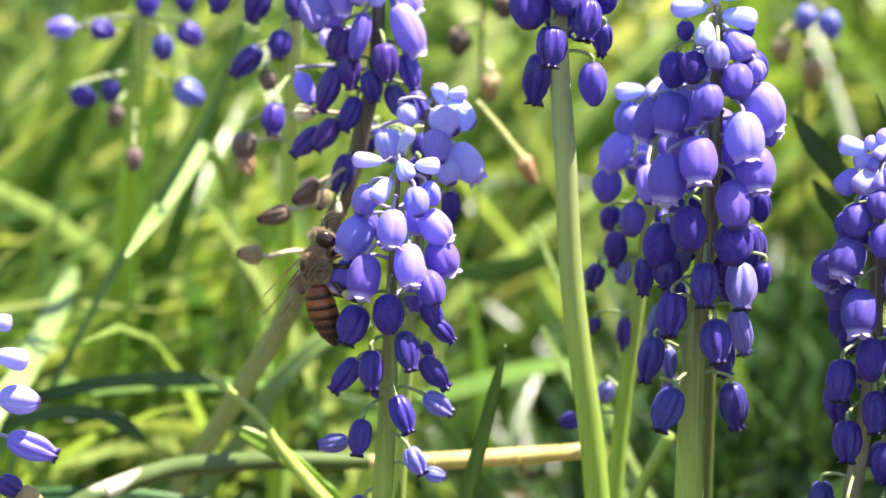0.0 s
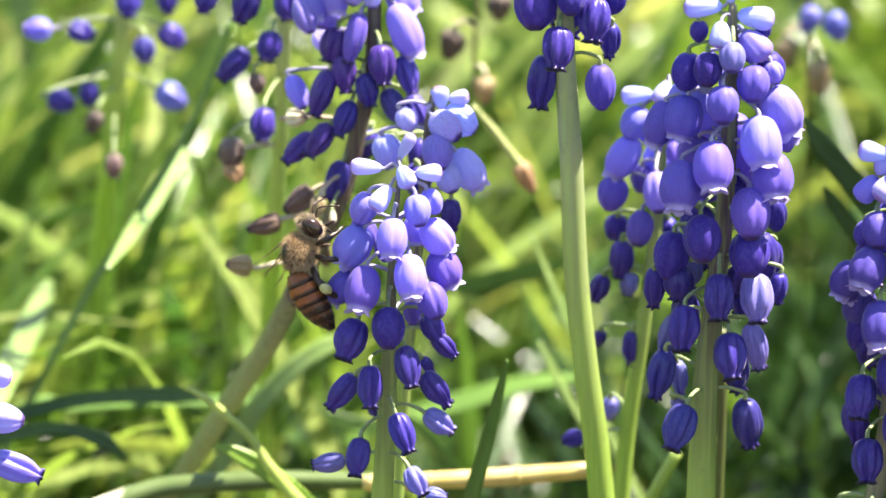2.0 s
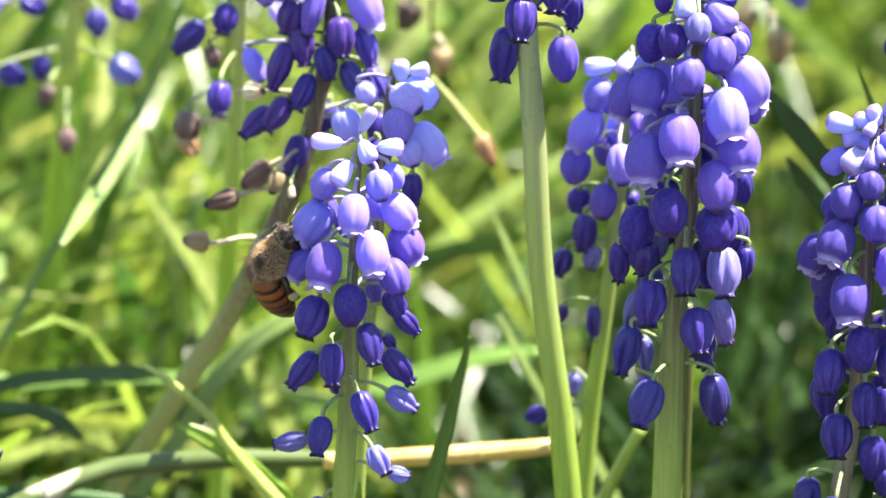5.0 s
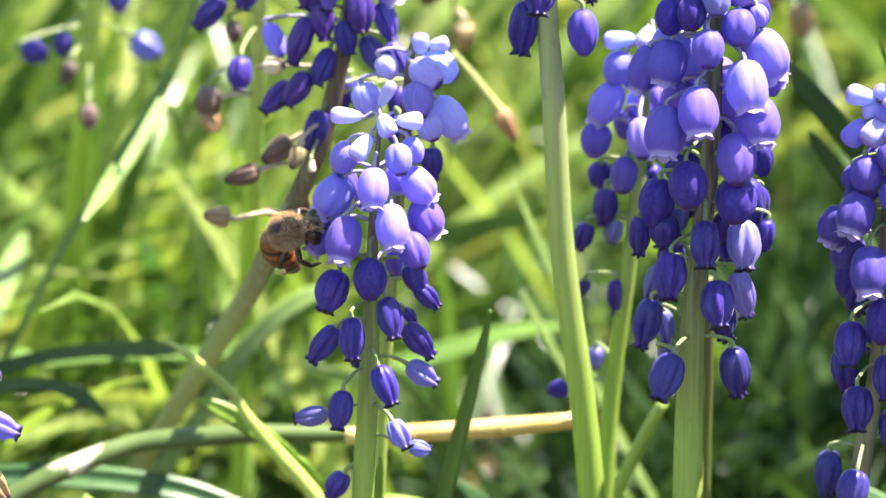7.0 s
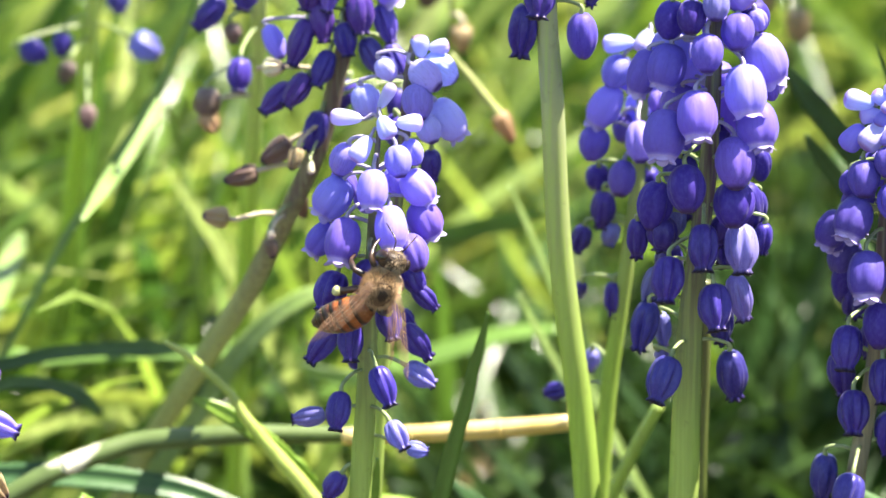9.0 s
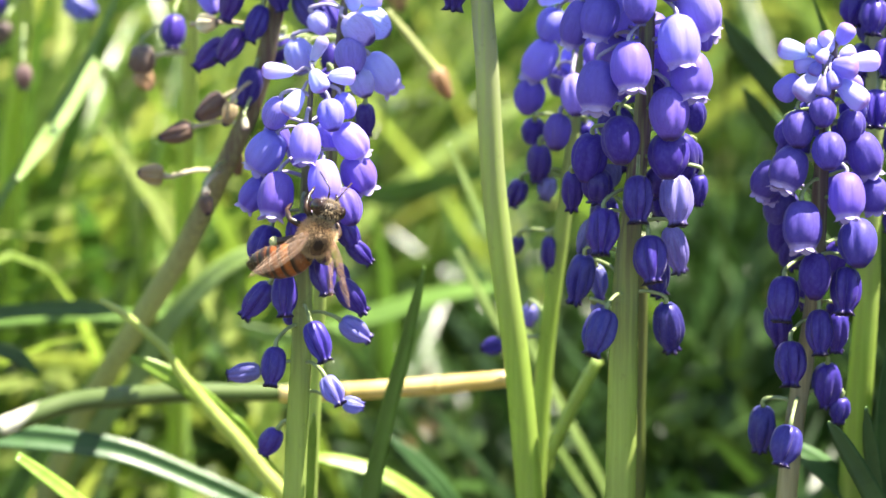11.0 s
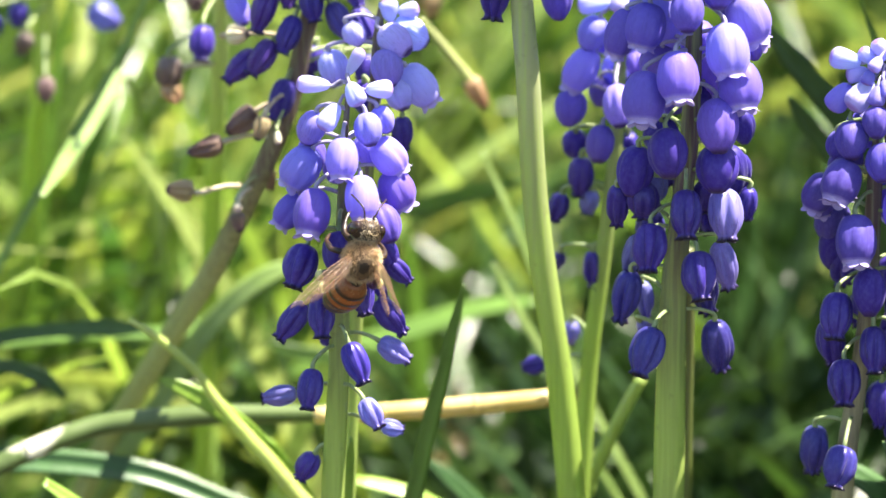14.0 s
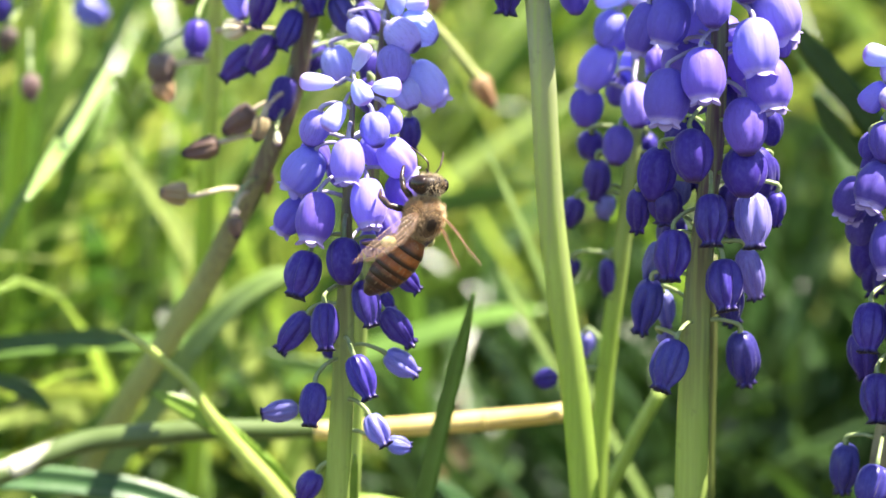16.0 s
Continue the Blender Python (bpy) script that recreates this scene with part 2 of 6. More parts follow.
def lathe(profile, segments, shape=None):
    """A closed turned body from (radius, z) pairs; shape(w, t) scales the radius round and along it."""
    verts, faces = [], []
    n = len(profile)
    for i, (r, z) in enumerate(profile):
        for k in range(segments):
            w = 2 * math.pi * k / segments
            s, dz = shape(w, i / (n - 1)) if shape else (1.0, 0.0)
            verts.append((r * s * math.cos(w), r * s * math.sin(w), z + dz))
    for i in range(n - 1):
        for k in range(segments):
            a, b = i * segments + k, i * segments + (k + 1) % segments
            faces.append((a, a + segments, b + segments, b))
    faces.append(tuple(range(segments)))
    faces.append(tuple(range((n - 1) * segments, n * segments))[::-1])
    return verts, faces


# ---- florets: hanging bells of unit length and width, mouth at z = -1 ----
def bell_mesh(name, profile, mat, rib, seed, crumple=0.0):
    """A six-lobed bell; rib is the depth of the grooves between the lobes, crumple how uneven the lobes are."""
    rnd = random.Random(seed)
    lobe = [rnd.uniform(-1, 1) * crumple for _ in range(6)]
    deep = [rnd.uniform(0.55, 1.3) for _ in range(6)]
    lean, twist = rnd.uniform(0, 6.28), rnd.uniform(-0.5, 0.5) * crumple * 3

    def shape(w, t):
        v = w + twist * t
        near = int(round(v / (math.pi / 3))) % 6
        k = int(v / (math.pi / 3)) % 6
        groove = rib * deep[near] * (0.5 + 0.5 * math.cos(6 * v)) ** 2.4 * min(1.0, max(0.0, t * 2.6 - 0.15))
        side = 1 + crumple * 0.45 * math.cos(w - lean) * t * t
        if rib > 0.2 and t > 0.66:
            side *= 1 - 0.20 * min(1, (t - 0.66) / 0.15) * math.cos(6 * v)
        if rib > 0.2:
            slow = noise.noise((1.5 * math.cos(v) + seed * 3.1, 1.5 * math.sin(v), 1.3 * t + seed))
            fine = noise.noise((3.4 * math.cos(v), 3.4 * math.sin(v) + seed * 1.7, 1.6 * t))
            side *= 1 + min(1.0, 1.6 * t) * (0.28 * slow - 0.75 * max(0.0, 0.16 - abs(fine)))
        return (1 - groove) * (1 + lobe[k] * t * abs(math.sin(3 * v))) * side, 0.05 * crumple * math.sin(3 * w + seed) * t
    return mesh_from(name, *lathe(profile, 60, shape), mat)


BELL = [(0.03, 0.01), (0.13, 0.0), (0.245, -0.03), (0.34, -0.09), (0.41, -0.18), (0.46, -0.29), (0.49, -0.41), (0.50, -0.52), (0.49, -0.63), (0.452, -0.735),
        (0.39, -0.825), (0.33, -0.885), (0.30, -0.93), (0.275, -0.93), (0.24, -0.89), (0.13, -0.86), (0.03, -0.85)]
ROUND = [(0.03, 0.0), (0.12, 0.0), (0.23, -0.03), (0.33, -0.09), (0.415, -0.18), (0.472, -0.29), (0.498, -0.41), (0.495, -0.53), (0.46, -0.65), (0.395, -0.765),
         (0.31, -0.86), (0.225, -0.93), (0.175, -0.97), (0.12, -0.985), (0.03, -0.97)]
OLD = [(0.03, 0.0), (0.13, 0.0), (0.25, -0.025), (0.35, -0.08), (0.42, -0.16), (0.465, -0.26), (0.49, -0.37), (0.50, -0.48), (0.485, -0.59), (0.44, -0.69),
       (0.375, -0.775), (0.305, -0.845), (0.255, -0.89), (0.245, -0.925), (0.275, -0.965), (0.30, -1.0), (0.22, -0.975), (0.10, -0.93), (0.03, -0.91)]
DRY = [(0.05, 0.0), (0.26, -0.02), (0.42, -0.08), (0.49, -0.20), (0.50, -0.34), (0.46, -0.50), (0.38, -0.66), (0.28, -0.80), (0.19, -0.91), (0.13, -0.97), (0.04, -1.0)]
BUD = [(0.04, 0.03), (0.15, 0.0), (0.25, -0.06), (0.33, -0.16), (0.40, -0.30), (0.455, -0.46), (0.49, -0.62), (0.495, -0.74), (0.455, -0.85),
       (0.36, -0.93), (0.20, -0.985), (0.04, -1.0)]


def fringe_mesh(name, seed):
    """Six small teeth round the mouth, their tips turned out."""
    rnd = random.Random(seed)
    verts, faces = [], []
    for k in range(6):
        big, turn = rnd.uniform(0.5, 1.35), rnd.uniform(0.4, 1.5)
        for j in range(7):
            w = (k + (j - 3) / 6.3) * math.pi / 3
            f = (1 - (abs(j - 3) / 3) ** 1.6) * big
            for r, z in ((0.35, -0.872), (0.306, -0.915), (0.308 + 0.02 * f, -0.945 - 0.025 * f), (0.315 + 0.07 * f * turn, -0.955 - 0.055 * f)):
                verts.append((r * math.cos(w), r * math.sin(w), z))
            if j:
                n = len(verts)
                for i in range(3):
                    faces.append((n - 8 + i, n - 7 + i, n - 3 + i, n - 4 + i))
    return mesh_from(name, verts, faces, FRINGE)


KINDS = {
    "o": [bell_mesh("open_bell", BELL, PETAL_BELL, 0.085, s, 0.07) for s in (1, 2, 3)],
    "c": [bell_mesh("closed_bell", ROUND, PETAL_CLOSED, 0.13, s, 0.08) for s in (4, 5, 6)],
    "w": [bell_mesh("old_bell", OLD, PETAL_OLD, 0.39, s, 0.20) for s in (7, 8, 9, 10, 11)],
    "b": [bell_mesh("bud", BUD, PETAL_BUD, 0.06, s, 0.05) for s in (12, 13, 14)],
    "d": [bell_mesh("dried_bell", DRY, DRIED, 0.3, s, 0.28) for s in (15, 16, 17)]}
FRINGES = [fringe_mesh("fringe", s) for s in (1, 2)]


def grape_hyacinth(label, stem_rows, florets, stem_mat, seed):
    """A flowering stem with hanging florets. Rows in mm: stem (x, y, z, width); floret kind, colour, top, mouth, width."""
    rnd = random.Random(seed)
    rows = [np.array(q) * 0.001 for q in stem_rows]
    low, before = rows[-1], rows[-2]
    run = (low - before) / max(before[2] - low[2], 1e-6)
    foot = low + run * (low[2] + 0.004) * 0.6
    foot[2], foot[3] = -0.004, low[3]
    middle = (low + foot) / 2
    middle[0] += (low[2] * run[0]) * 0.12
    line = smooth_line(rows + [middle, foot], 6)
    plant = thing("grape_hyacinth", label, "flower", "grape hyacinths in the grass")
    plant.location = foot[:3]
    shift = np.array([*foot[:3], 0])
    part("stem", mesh_from("stem", *tube([q - shift for q in line], 16, 0.02), stem_mat), plant)
    zs = [q[2] for q in line]
    tip = line[0][2]
    for kind, colour, x0, y0, z0, x1, y1, z1, width in florets:
        top, mouth = Vector((x0, y0, z0)) * 0.001, Vector((x1, y1, z1)) * 0.001
        axis = mouth - top
        size, w = axis.length, width * 0.00102
        size = max(size, w * 1.15)
        turn = axis.to_track_quat("-Z", "Y").to_matrix().to_4x4() @ pose(0, 0, 0, 0, 0, rnd.uniform(0, 360))
        m = Matrix.Translation(top - Vector(foot[:3])) @ turn @ Matrix.Diagonal((w, w * rnd.uniform(0.95, 1.05), size, 1))
        f = part("floret", rnd.choice(KINDS[kind]), plant, at=m)
        c = COLOURS[colour]
        g = rnd.uniform(0.88, 1.14)
        f.color = (min(1, c[0] * g * rnd.uniform(0.9, 1.12)), min(1, c[1] * g), min(1, c[2] * g * rnd.uniform(0.95, 1.05)), 1)
        if kind == "o":
            part("fringe", rnd.choice(FRINGES), f, "white scalloped mouth rim")
        # the stalk leaves the stem a little above and arches over into the floret
        rise = 0.0002 if kind == "b" else 0.0006 if colour in ("p", "p2", "l", "v") else 0.0008
        i = min(range(len(zs)), key=lambda k: abs(zs[k] - min(tip, top.z + rise * rnd.uniform(0.2, 1.0))))
        a = Vector(line[i][:3])
        way = axis.normalized()
        b = top - way * (0.0003 if kind == "b" else 0.0005 if colour in ("p", "p2", "l", "v") else 0.0007)
        mid = (a + b) / 2 + Vector((0, 0, 0.0004))
        th = 0.00032 if kind == "b" else 0.0005 if kind == "d" else 0.0004 if colour in ("p", "p2", "l", "v") else 0.0004
        pts = [np.array([*(q - Vector(foot[:3])), th * k]) for q, k in ((a, 1.0), (mid, 0.85), (b, 0.95), (top + way * 0.0001, 1.25))]
        mat = PEDICEL_BROWN if kind == "d" else PEDICEL_BLUE if colour in ("p", "p2", "l", "v") else PEDICEL_GREEN
        part("pedicel", mesh_from("pedicel", *tube(smooth_line(pts, 3), 7), mat), plant)
    return plant


# ---- ground, soil and grass ----
def ground():
    m, nt = material("soil_and_turf")
    tc = nt.nodes.new("ShaderNodeTexCoord")
    far = nt.nodes.new("ShaderNodeVectorMath")
    far.operation = "LENGTH"
    nt.links.new(tc.outputs["Object"], far.inputs[0])
    soil = mix(nt, (0.028, 0.020, 0.014), (0.065, 0.045, 0.028), ramp(nt, noise_at(nt, 60.0, 4.0), [(0.35, (0, 0, 0)), (0.7, (1, 1, 1))]))
    turf = mix(nt, (0.045, 0.095, 0.016), (0.12, 0.19, 0.032), ramp(nt, noise_at(nt, 9.0, 5.0), [(0.35, (0, 0, 0)), (0.65, (1, 1, 1))]))
    turf = mix(nt, turf, (0.03, 0.05, 0.012), ramp(nt, noise_at(nt, 240.0, 3.0), [(0.45, (0, 0, 0)), (0.65, (0.8, 0.8, 0.8))]))
    edge = node(nt, "ShaderNodeMapRange", From_Min=0.45, From_Max=0.9)
    nt.links.new(far.outputs["Value"], edge.inputs["Value"])
    finish(nt, mix(nt, soil, turf, edge.outputs[0]), 0.9, 0.0, noise_at(nt, 300.0, 4.0), 0.002)
    n = 90
    edge = np.concatenate([-np.geomspace(400, 0.8, 20), np.linspace(-0.7, 0.7, n), np.geomspace(0.8, 400, 20)])
    verts = [(x, y + 0.2, 0.004 * noise.noise((x * 22, y * 22, 0)) + 0.0016 * noise.noise((x * 90, y * 90, 3)) if abs(x) < 0.8 and abs(y) < 0.8 else 0.0) for y in edge for x in edge]
    k = len(edge)
    faces = [(j * k + i, j * k + i + 1, (j + 1) * k + i + 1, (j + 1) * k + i) for j in range(k - 1) for i in range(k - 1)]
    ob = new("ground", mesh_from("ground", verts, faces, m))
    tagged(ob, "dark crumbly soil under a grassy lawn", "ground", kind="structure")


def blades(name, label, category, mat, count, seed, area, height, width, lean, keep=None, start=0.0, stay=None, sway=0.0):
    """Many narrow, bent and twisted grass blades rooted in the ground, as one mesh. lean: how far they bend over, in radians;
    sway: the share of them that the wind has laid towards the flowers."""
    rng = np.random.default_rng(seed)
    verts, faces = [], []
    seg = 7
    up = np.array([0.0, 0.0, 1.0])
    for _ in range(count):
        x, y = rng.uniform(*area[:2]), rng.uniform(*area[2:])
        if keep and not keep(x, y, rng):
            continue
        h, w = rng.uniform(*height), rng.uniform(*width)
        a = rng.uniform(0, 2 * math.pi)
        if rng.random() < sway:
            a = rng.normal(0.15 if x < 0.01 else 2.9, 0.55)
        ang = abs(rng.normal(start, lean * 0.8))
        bend = rng.uniform(0.1, 1.6) * lean
        face, twist = rng.uniform(0, 2 * math.pi), rng.normal(0, 1.2)
        out = np.array([math.cos(a), math.sin(a), 0])
        p = np.array([x, y, -0.002])
        base, first = len(verts), len(faces)
        for i in range(seg + 1):
            t = i / seg
            d = out * math.sin(ang) + up * math.cos(ang)
            n1 = np.array([-math.sin(a), math.cos(a), 0])
            n2 = np.array([-d[2] * n1[1], d[2] * n1[0], d[0] * n1[1] - d[1] * n1[0]])
            g = face + twist * t
            side, nor = n1 * math.cos(g) + n2 * math.sin(g), n2 * math.cos(g) - n1 * math.sin(g)
            s = w / 2 * (0.75 + 0.5 * t) * (1 - t ** 3) + 0.00008
            verts.extend([p - side * s + nor * 0.3 * s, p.copy(), p + side * s + nor * 0.3 * s])
            p = p + d * h / seg
            p[2] = max(p[2], 0.002)
            ang = min(ang + bend / seg * 2, 2.0)
            if i:
                b = base + (i - 1) * 3
                faces.append((b, b + 1, b + 4, b + 3))
                faces.append((b + 1, b + 2, b + 5, b + 4))
        if stay and not stay(p[0], p[1]):
            del verts[base:], faces[first:]
    ob = new(name, mesh_from(name, verts, faces, mat))
    return tagged(ob, label, category, kind="stuff")


def leaf(name, label, rows, mat, normal, group="", fold=0.25, category="leaf"):
    """A long strap leaf along (x, y, z, width) in mm, channelled along its middle, with thickness."""
    line = smooth_line([np.array(q) * 0.001 for q in rows], 8)
    n = len(line)
    verts, faces = [], []
    nv = Vector(normal).normalized()
    for i, q in enumerate(line):
        a, b = line[max(i - 1, 0)], line[min(i + 1, n - 1)]
        d = Vector(b[:3] - a[:3]).normalized()
        s = d.cross(nv).normalized()
        up = s.cross(d)
        w = q[3] / 2
        th = min(0.0004, w * 0.5)
        for k, (u, lift) in enumerate(((-1, fold), (-0.5, fold * 0.3), (0, 0), (0.5, fold * 0.3), (1, fold), (0.5, fold * 0.3 - th / w), (0, -th / w * 1.4), (-0.5, fold * 0.3 - th / w))):
            verts.append(Vector(q[:3]) + s * u * w + up * lift * w)
    for i in range(n - 1):
        for k in range(8):
            a, b = i * 8 + k, i * 8 + (k + 1) % 8
            faces.append((a, b, b + 8, a + 8))
    faces.append(tuple(range(8))[::-1])
    faces.append(tuple(range((n - 1) * 8, n * 8)))
    ob = thing(name, label, category, group)
    part("blade", mesh_from("blade", verts, faces, mat), ob)
    rib = []
    for i, q in enumerate(line):
        a, b = line[max(i - 1, 0)], line[min(i + 1, n - 1)]
        d = Vector(b[:3] - a[:3]).normalized()
        up = d.cross(nv).normalized().cross(d)
        rib.append(np.array([*(Vector(q[:3]) - up * 0.0003), max(0.0002, q[3] * 0.12)]))
    part("midrib", mesh_from("midrib", *tube(rib, 6), LEAF_RIB), ob, "paler raised midrib")
    return ob


def stalk(name, label, rows, mat, joints=True):
    """A round stalk along (x, y, z, width) in mm, with swollen joints."""
    line = smooth_line([np.array(q) * 0.001 for q in rows], 6)
    ob = thing(name, label, "stalk")
    part("stem", mesh_from("stem", *tube(line, 12, 0.04), mat), ob)
    for k in (len(line) // 3, 2 * len(line) // 3) if joints else ():
        ring = [line[k - 1] * (1 - f) + line[k] * f for f in (0.80, 0.87, 0.94, 1.0)]
        for q, g in zip(ring, (1.03, 1.14, 1.14, 1.03)):
            q[3] *= g
        part("joint", mesh_from("joint", *tube(ring, 12, 0.04), mat), ob, "slightly swollen joint")
    return ob


def seed_case(top, tip, width, parent):
    axis = Vector(tip) - Vector(top)
    m = Matrix.Translation(top) @ axis.to_track_quat("-Z", "Y").to_matrix().to_4x4() @ Matrix.Diagonal((width, width, axis.length, 1))
    case = part("seed_case", KINDS["d"][1], parent, "dry tan seed case", m)
    case.color = (0.46, 0.30, 0.15, 1)


ground()
def lawn(x, y, rng):
    """Leaves room round the flower stems, thins out towards the bare soil beside the clump."""
    if y < 0.05 or (x > 0.006 and y < 0.12):
        return False
    if x > (0.005 if y < 0.21 else 0.012) + max(0, y - 0.3) * 0.1 and y < 0.5:
        return rng.random() < (0.03 if y < 0.21 else 0.75 + 6.0 * (y - 0.21))
    return True


def clump(x, y, rng):
    """Only beside the flowers, where their own leaves crowd together."""
    return (x - 0.066) ** 2 / 0.052 ** 2 + (y - 0.13) ** 2 / 0.09 ** 2 < 1


def clear_of_bed(x, y):
    """True where a blade's tip stays out of the shady bare patch."""
    return not (0.005 < x < 0.12 and y < 0.17)


def outer_lawn(x, y, rng):
    """All round, outside the bed."""
    return not (-0.3 < x < 0.32 and -0.65 < y < 0.75)


blades("grass", "bright green lawn grass, long narrow sunlit blades", "grass", GRASS, 8200, 5, (-0.30, 0.32, 0.06, 0.75), (0.035, 0.10), (0.0012, 0.0036), 0.55, lawn, 0.3, stay=clear_of_bed, sway=0.75)
blades("grass", "short dense green grass at ground level", "grass", GRASS, 7400, 6, (-0.28, 0.30, 0.05, 0.7), (0.02, 0.055), (0.0012, 0.0034), 1.0, lawn, 0.3, stay=clear_of_bed, sway=0.4)
blades("grass", "sunlit green grass blades close behind the flowers", "grass", GRASS, 1250, 34, (-0.12, 0.12, 0.095, 0.19), (0.04, 0.09), (0.0015, 0.0034), 0.6, lawn, 0.3, stay=clear_of_bed, sway=0.7)
blades("grass", "open lawn grass all round the flower bed", "grass", GRASS, 9000, 41, (-1.6, 1.6, -1.6, 1.8), (0.04, 0.09), (0.004, 0.008), 0.8, outer_lawn)
blades("grass", "lush sunlit grass beyond the bare patch", "grass", GRASS, 900, 61, (-0.01, 0.12, 0.215, 0.42), (0.04, 0.09), (0.0018, 0.0042), 0.7, None, 0.2, sway=0.4)
blades("dry_grass", "scattered straw-coloured dead grass blades", "grass", GRASS_DRY, 420, 7, (-0.28, 0.28, 0.13, 0.6), (0.03, 0.09), (0.0014, 0.0034), 1.0, lawn, stay=clear_of_bed)
blades("flower_leaves", "strap leaves of the flower clump, darkened in colour for the bed's shade", "leaves", LEAF_CLUMP, 2600, 9, (0.0, 0.13, 0.03, 0.24), (0.015, 0.045), (0.0012, 0.0028), 0.5, clump, 0.2)
# pale bits added to stand for glints of sun in the dark bed
blades("dry_grass", "small pale straw bits added as sun glints among the dark leaves", "grass", GRASS_DRY, 110, 17, (0.0, 0.12, 0.08, 0.3), (0.005, 0.015), (0.001, 0.002), 1.2)
# added out of view on the sun's side, only to throw shade over the bed
blades("flower_leaves", "unseen tall leaves added beside the clump to cast shade", "leaves", LEAF_CLUMP, 300, 12, (0.064, 0.17, -0.03, 0.16), (0.09, 0.14), (0.004, 0.006), 0.10)
blades("leaf_litter", "pale tan leaf fragments lying on the soil", "leaf litter", LITTER, 2600, 8, (-0.2, 0.2, 0.02, 0.42), (0.002, 0.006), (0.001, 0.0024), 2.2)
blades("leaf_litter", "pinkish-tan dry flakes and crumbs on the shaded soil", "leaf litter", LITTER, 700, 71, (0.012, 0.085, 0.07, 0.20), (0.0015, 0.004), (0.001, 0.0024), 1.2, start=0.6)
blades("weed_leaves", "small bright green seedling leaves on the shaded soil", "leaves", LEAF_GLOSSY, 220, 72, (0.012, 0.10, 0.07, 0.20), (0.012, 0.03), (0.0012, 0.0026), 0.9, start=0.3)
blades("weed_leaves", "short broad glossy leaves scattered through the grass", "leaves", LEAF_GLOSSY, 420, 51, (-0.16, 0.004, 0.10, 0.42), (0.018, 0.045), (0.0025, 0.005), 0.9, lawn)
blades("grass", "grass at the foot of the lawn with shade put into its dark colour", "grass", GRASS_SHADED, 1500, 52, (-0.16, 0.10, 0.08, 0.42), (0.03, 0.07), (0.002, 0.004), 0.6, lawn, stay=clear_of_bed)
blades("grass", "thin blades beside the clump with shade put into their dark green", "grass", GRASS_SHADED, 320, 53, (0.006, 0.11, 0.09, 0.17), (0.02, 0.05), (0.0012, 0.0026), 0.5)


# ---- the flowers ----
A_STEM = [(-5.5, 0.0, 97.9, 0.35), (-5.7, 0.0, 94.5, 0.49), (-6.0, 0.0, 90.3, 0.69), (-6.2, 0.0, 86.1, 0.89), (-6.3, 0.0, 80.8, 1.30), (-6.5, 0.0, 75.5, 1.70), (-6.7, 0.0, 70.1, 1.86), (-7.2, 0.0, 61.3, 2.02)]
A_A = [
    ("b", "p", -7.1, 0.0, 97.3, -9.9, 0.0, 97.5, 1.5),
    ("b", "p", -5.5, 0.0, 98.3, -4.3, 0.0, 100.5, 1.2),
    ("b", "p", -4.0, 0.0, 96.9, -1.7, 0.0, 96.9, 1.6),
    ("b", "p", -5.4, -1.0, 97.8, -4.6, -1.9, 96.3, 1.8),
    ("b", "p", -6.4, -1.1, 95.9, -7.8, -2.2, 94.1, 1.8),
    ("c", "l", -8.2, 0.0, 94.9, -9.2, 0.0, 92.0, 2.4),
    ("c", "l", -4.1, -0.9, 95.1, -3.6, -2.2, 92.6, 2.5),
    ("c", "l", -3.1, 0.0, 95.3, -2.1, 0.0, 93.0, 2.0),
    ("o", "l", -6.0, -2.4, 93.4, -6.2, -4.1, 90.1, 2.8),
    ("o", "l", -8.6, 0.0, 91.6, -10.7, 0.0, 88.2, 3.3),
    ("o", "l", -3.1, 0.0, 92.3, -1.3, 0.0, 89.7, 3.0),
    ("c", "l", -4.2, 1.6, 92.1, -3.6, 2.7, 89.4, 2.5),
    ("o", "v", -2.2, 0.0, 89.5, -0.9, 0.0, 86.6, 3.1)]
A_B = [
    ("o", "l", -4.6, -2.9, 90.2, -4.3, -4.9, 86.6, 3.0),
    ("o", "v", -8.3, -2.8, 89.0, -9.1, -4.8, 85.3, 3.1),
    ("c", "v", -3.1, -1.9, 87.2, -1.9, -3.5, 84.3, 2.7),
    ("w", "v", -4.4, 3.6, 83.5, -4.2, 4.7, 80.8, 1.7),
    ("w", "k", -3.1, -0.0, 83.5, -1.7, 0.0, 80.8, 2.1),
    ("w", "k", -2.4, 0.0, 81.6, -0.4, 0.0, 79.5, 1.8),
    ("c", "k", -6.4, -3.7, 85.5, -6.4, -5.5, 82.1, 2.9),
    ("w", "k", -9.1, -2.1, 83.7, -10.4, -3.9, 80.5, 3.1),
    ("w", "k", -5.0, -3.3, 81.7, -4.2, -5.1, 78.4, 2.2),
    ("w", "k", -9.4, 0.0, 77.6, -11.7, 0.0, 74.4, 2.3),
    ("w", "k", -8.0, -3.4, 79.8, -7.9, -5.2, 76.4, 2.3),
    ("w", "k", -3.3, 0.0, 77.9, -1.0, 0.0, 74.8, 2.2),
    ("w", "k", -3.5, 2.7, 78.3, -2.5, 3.4, 76.6, 1.4)]
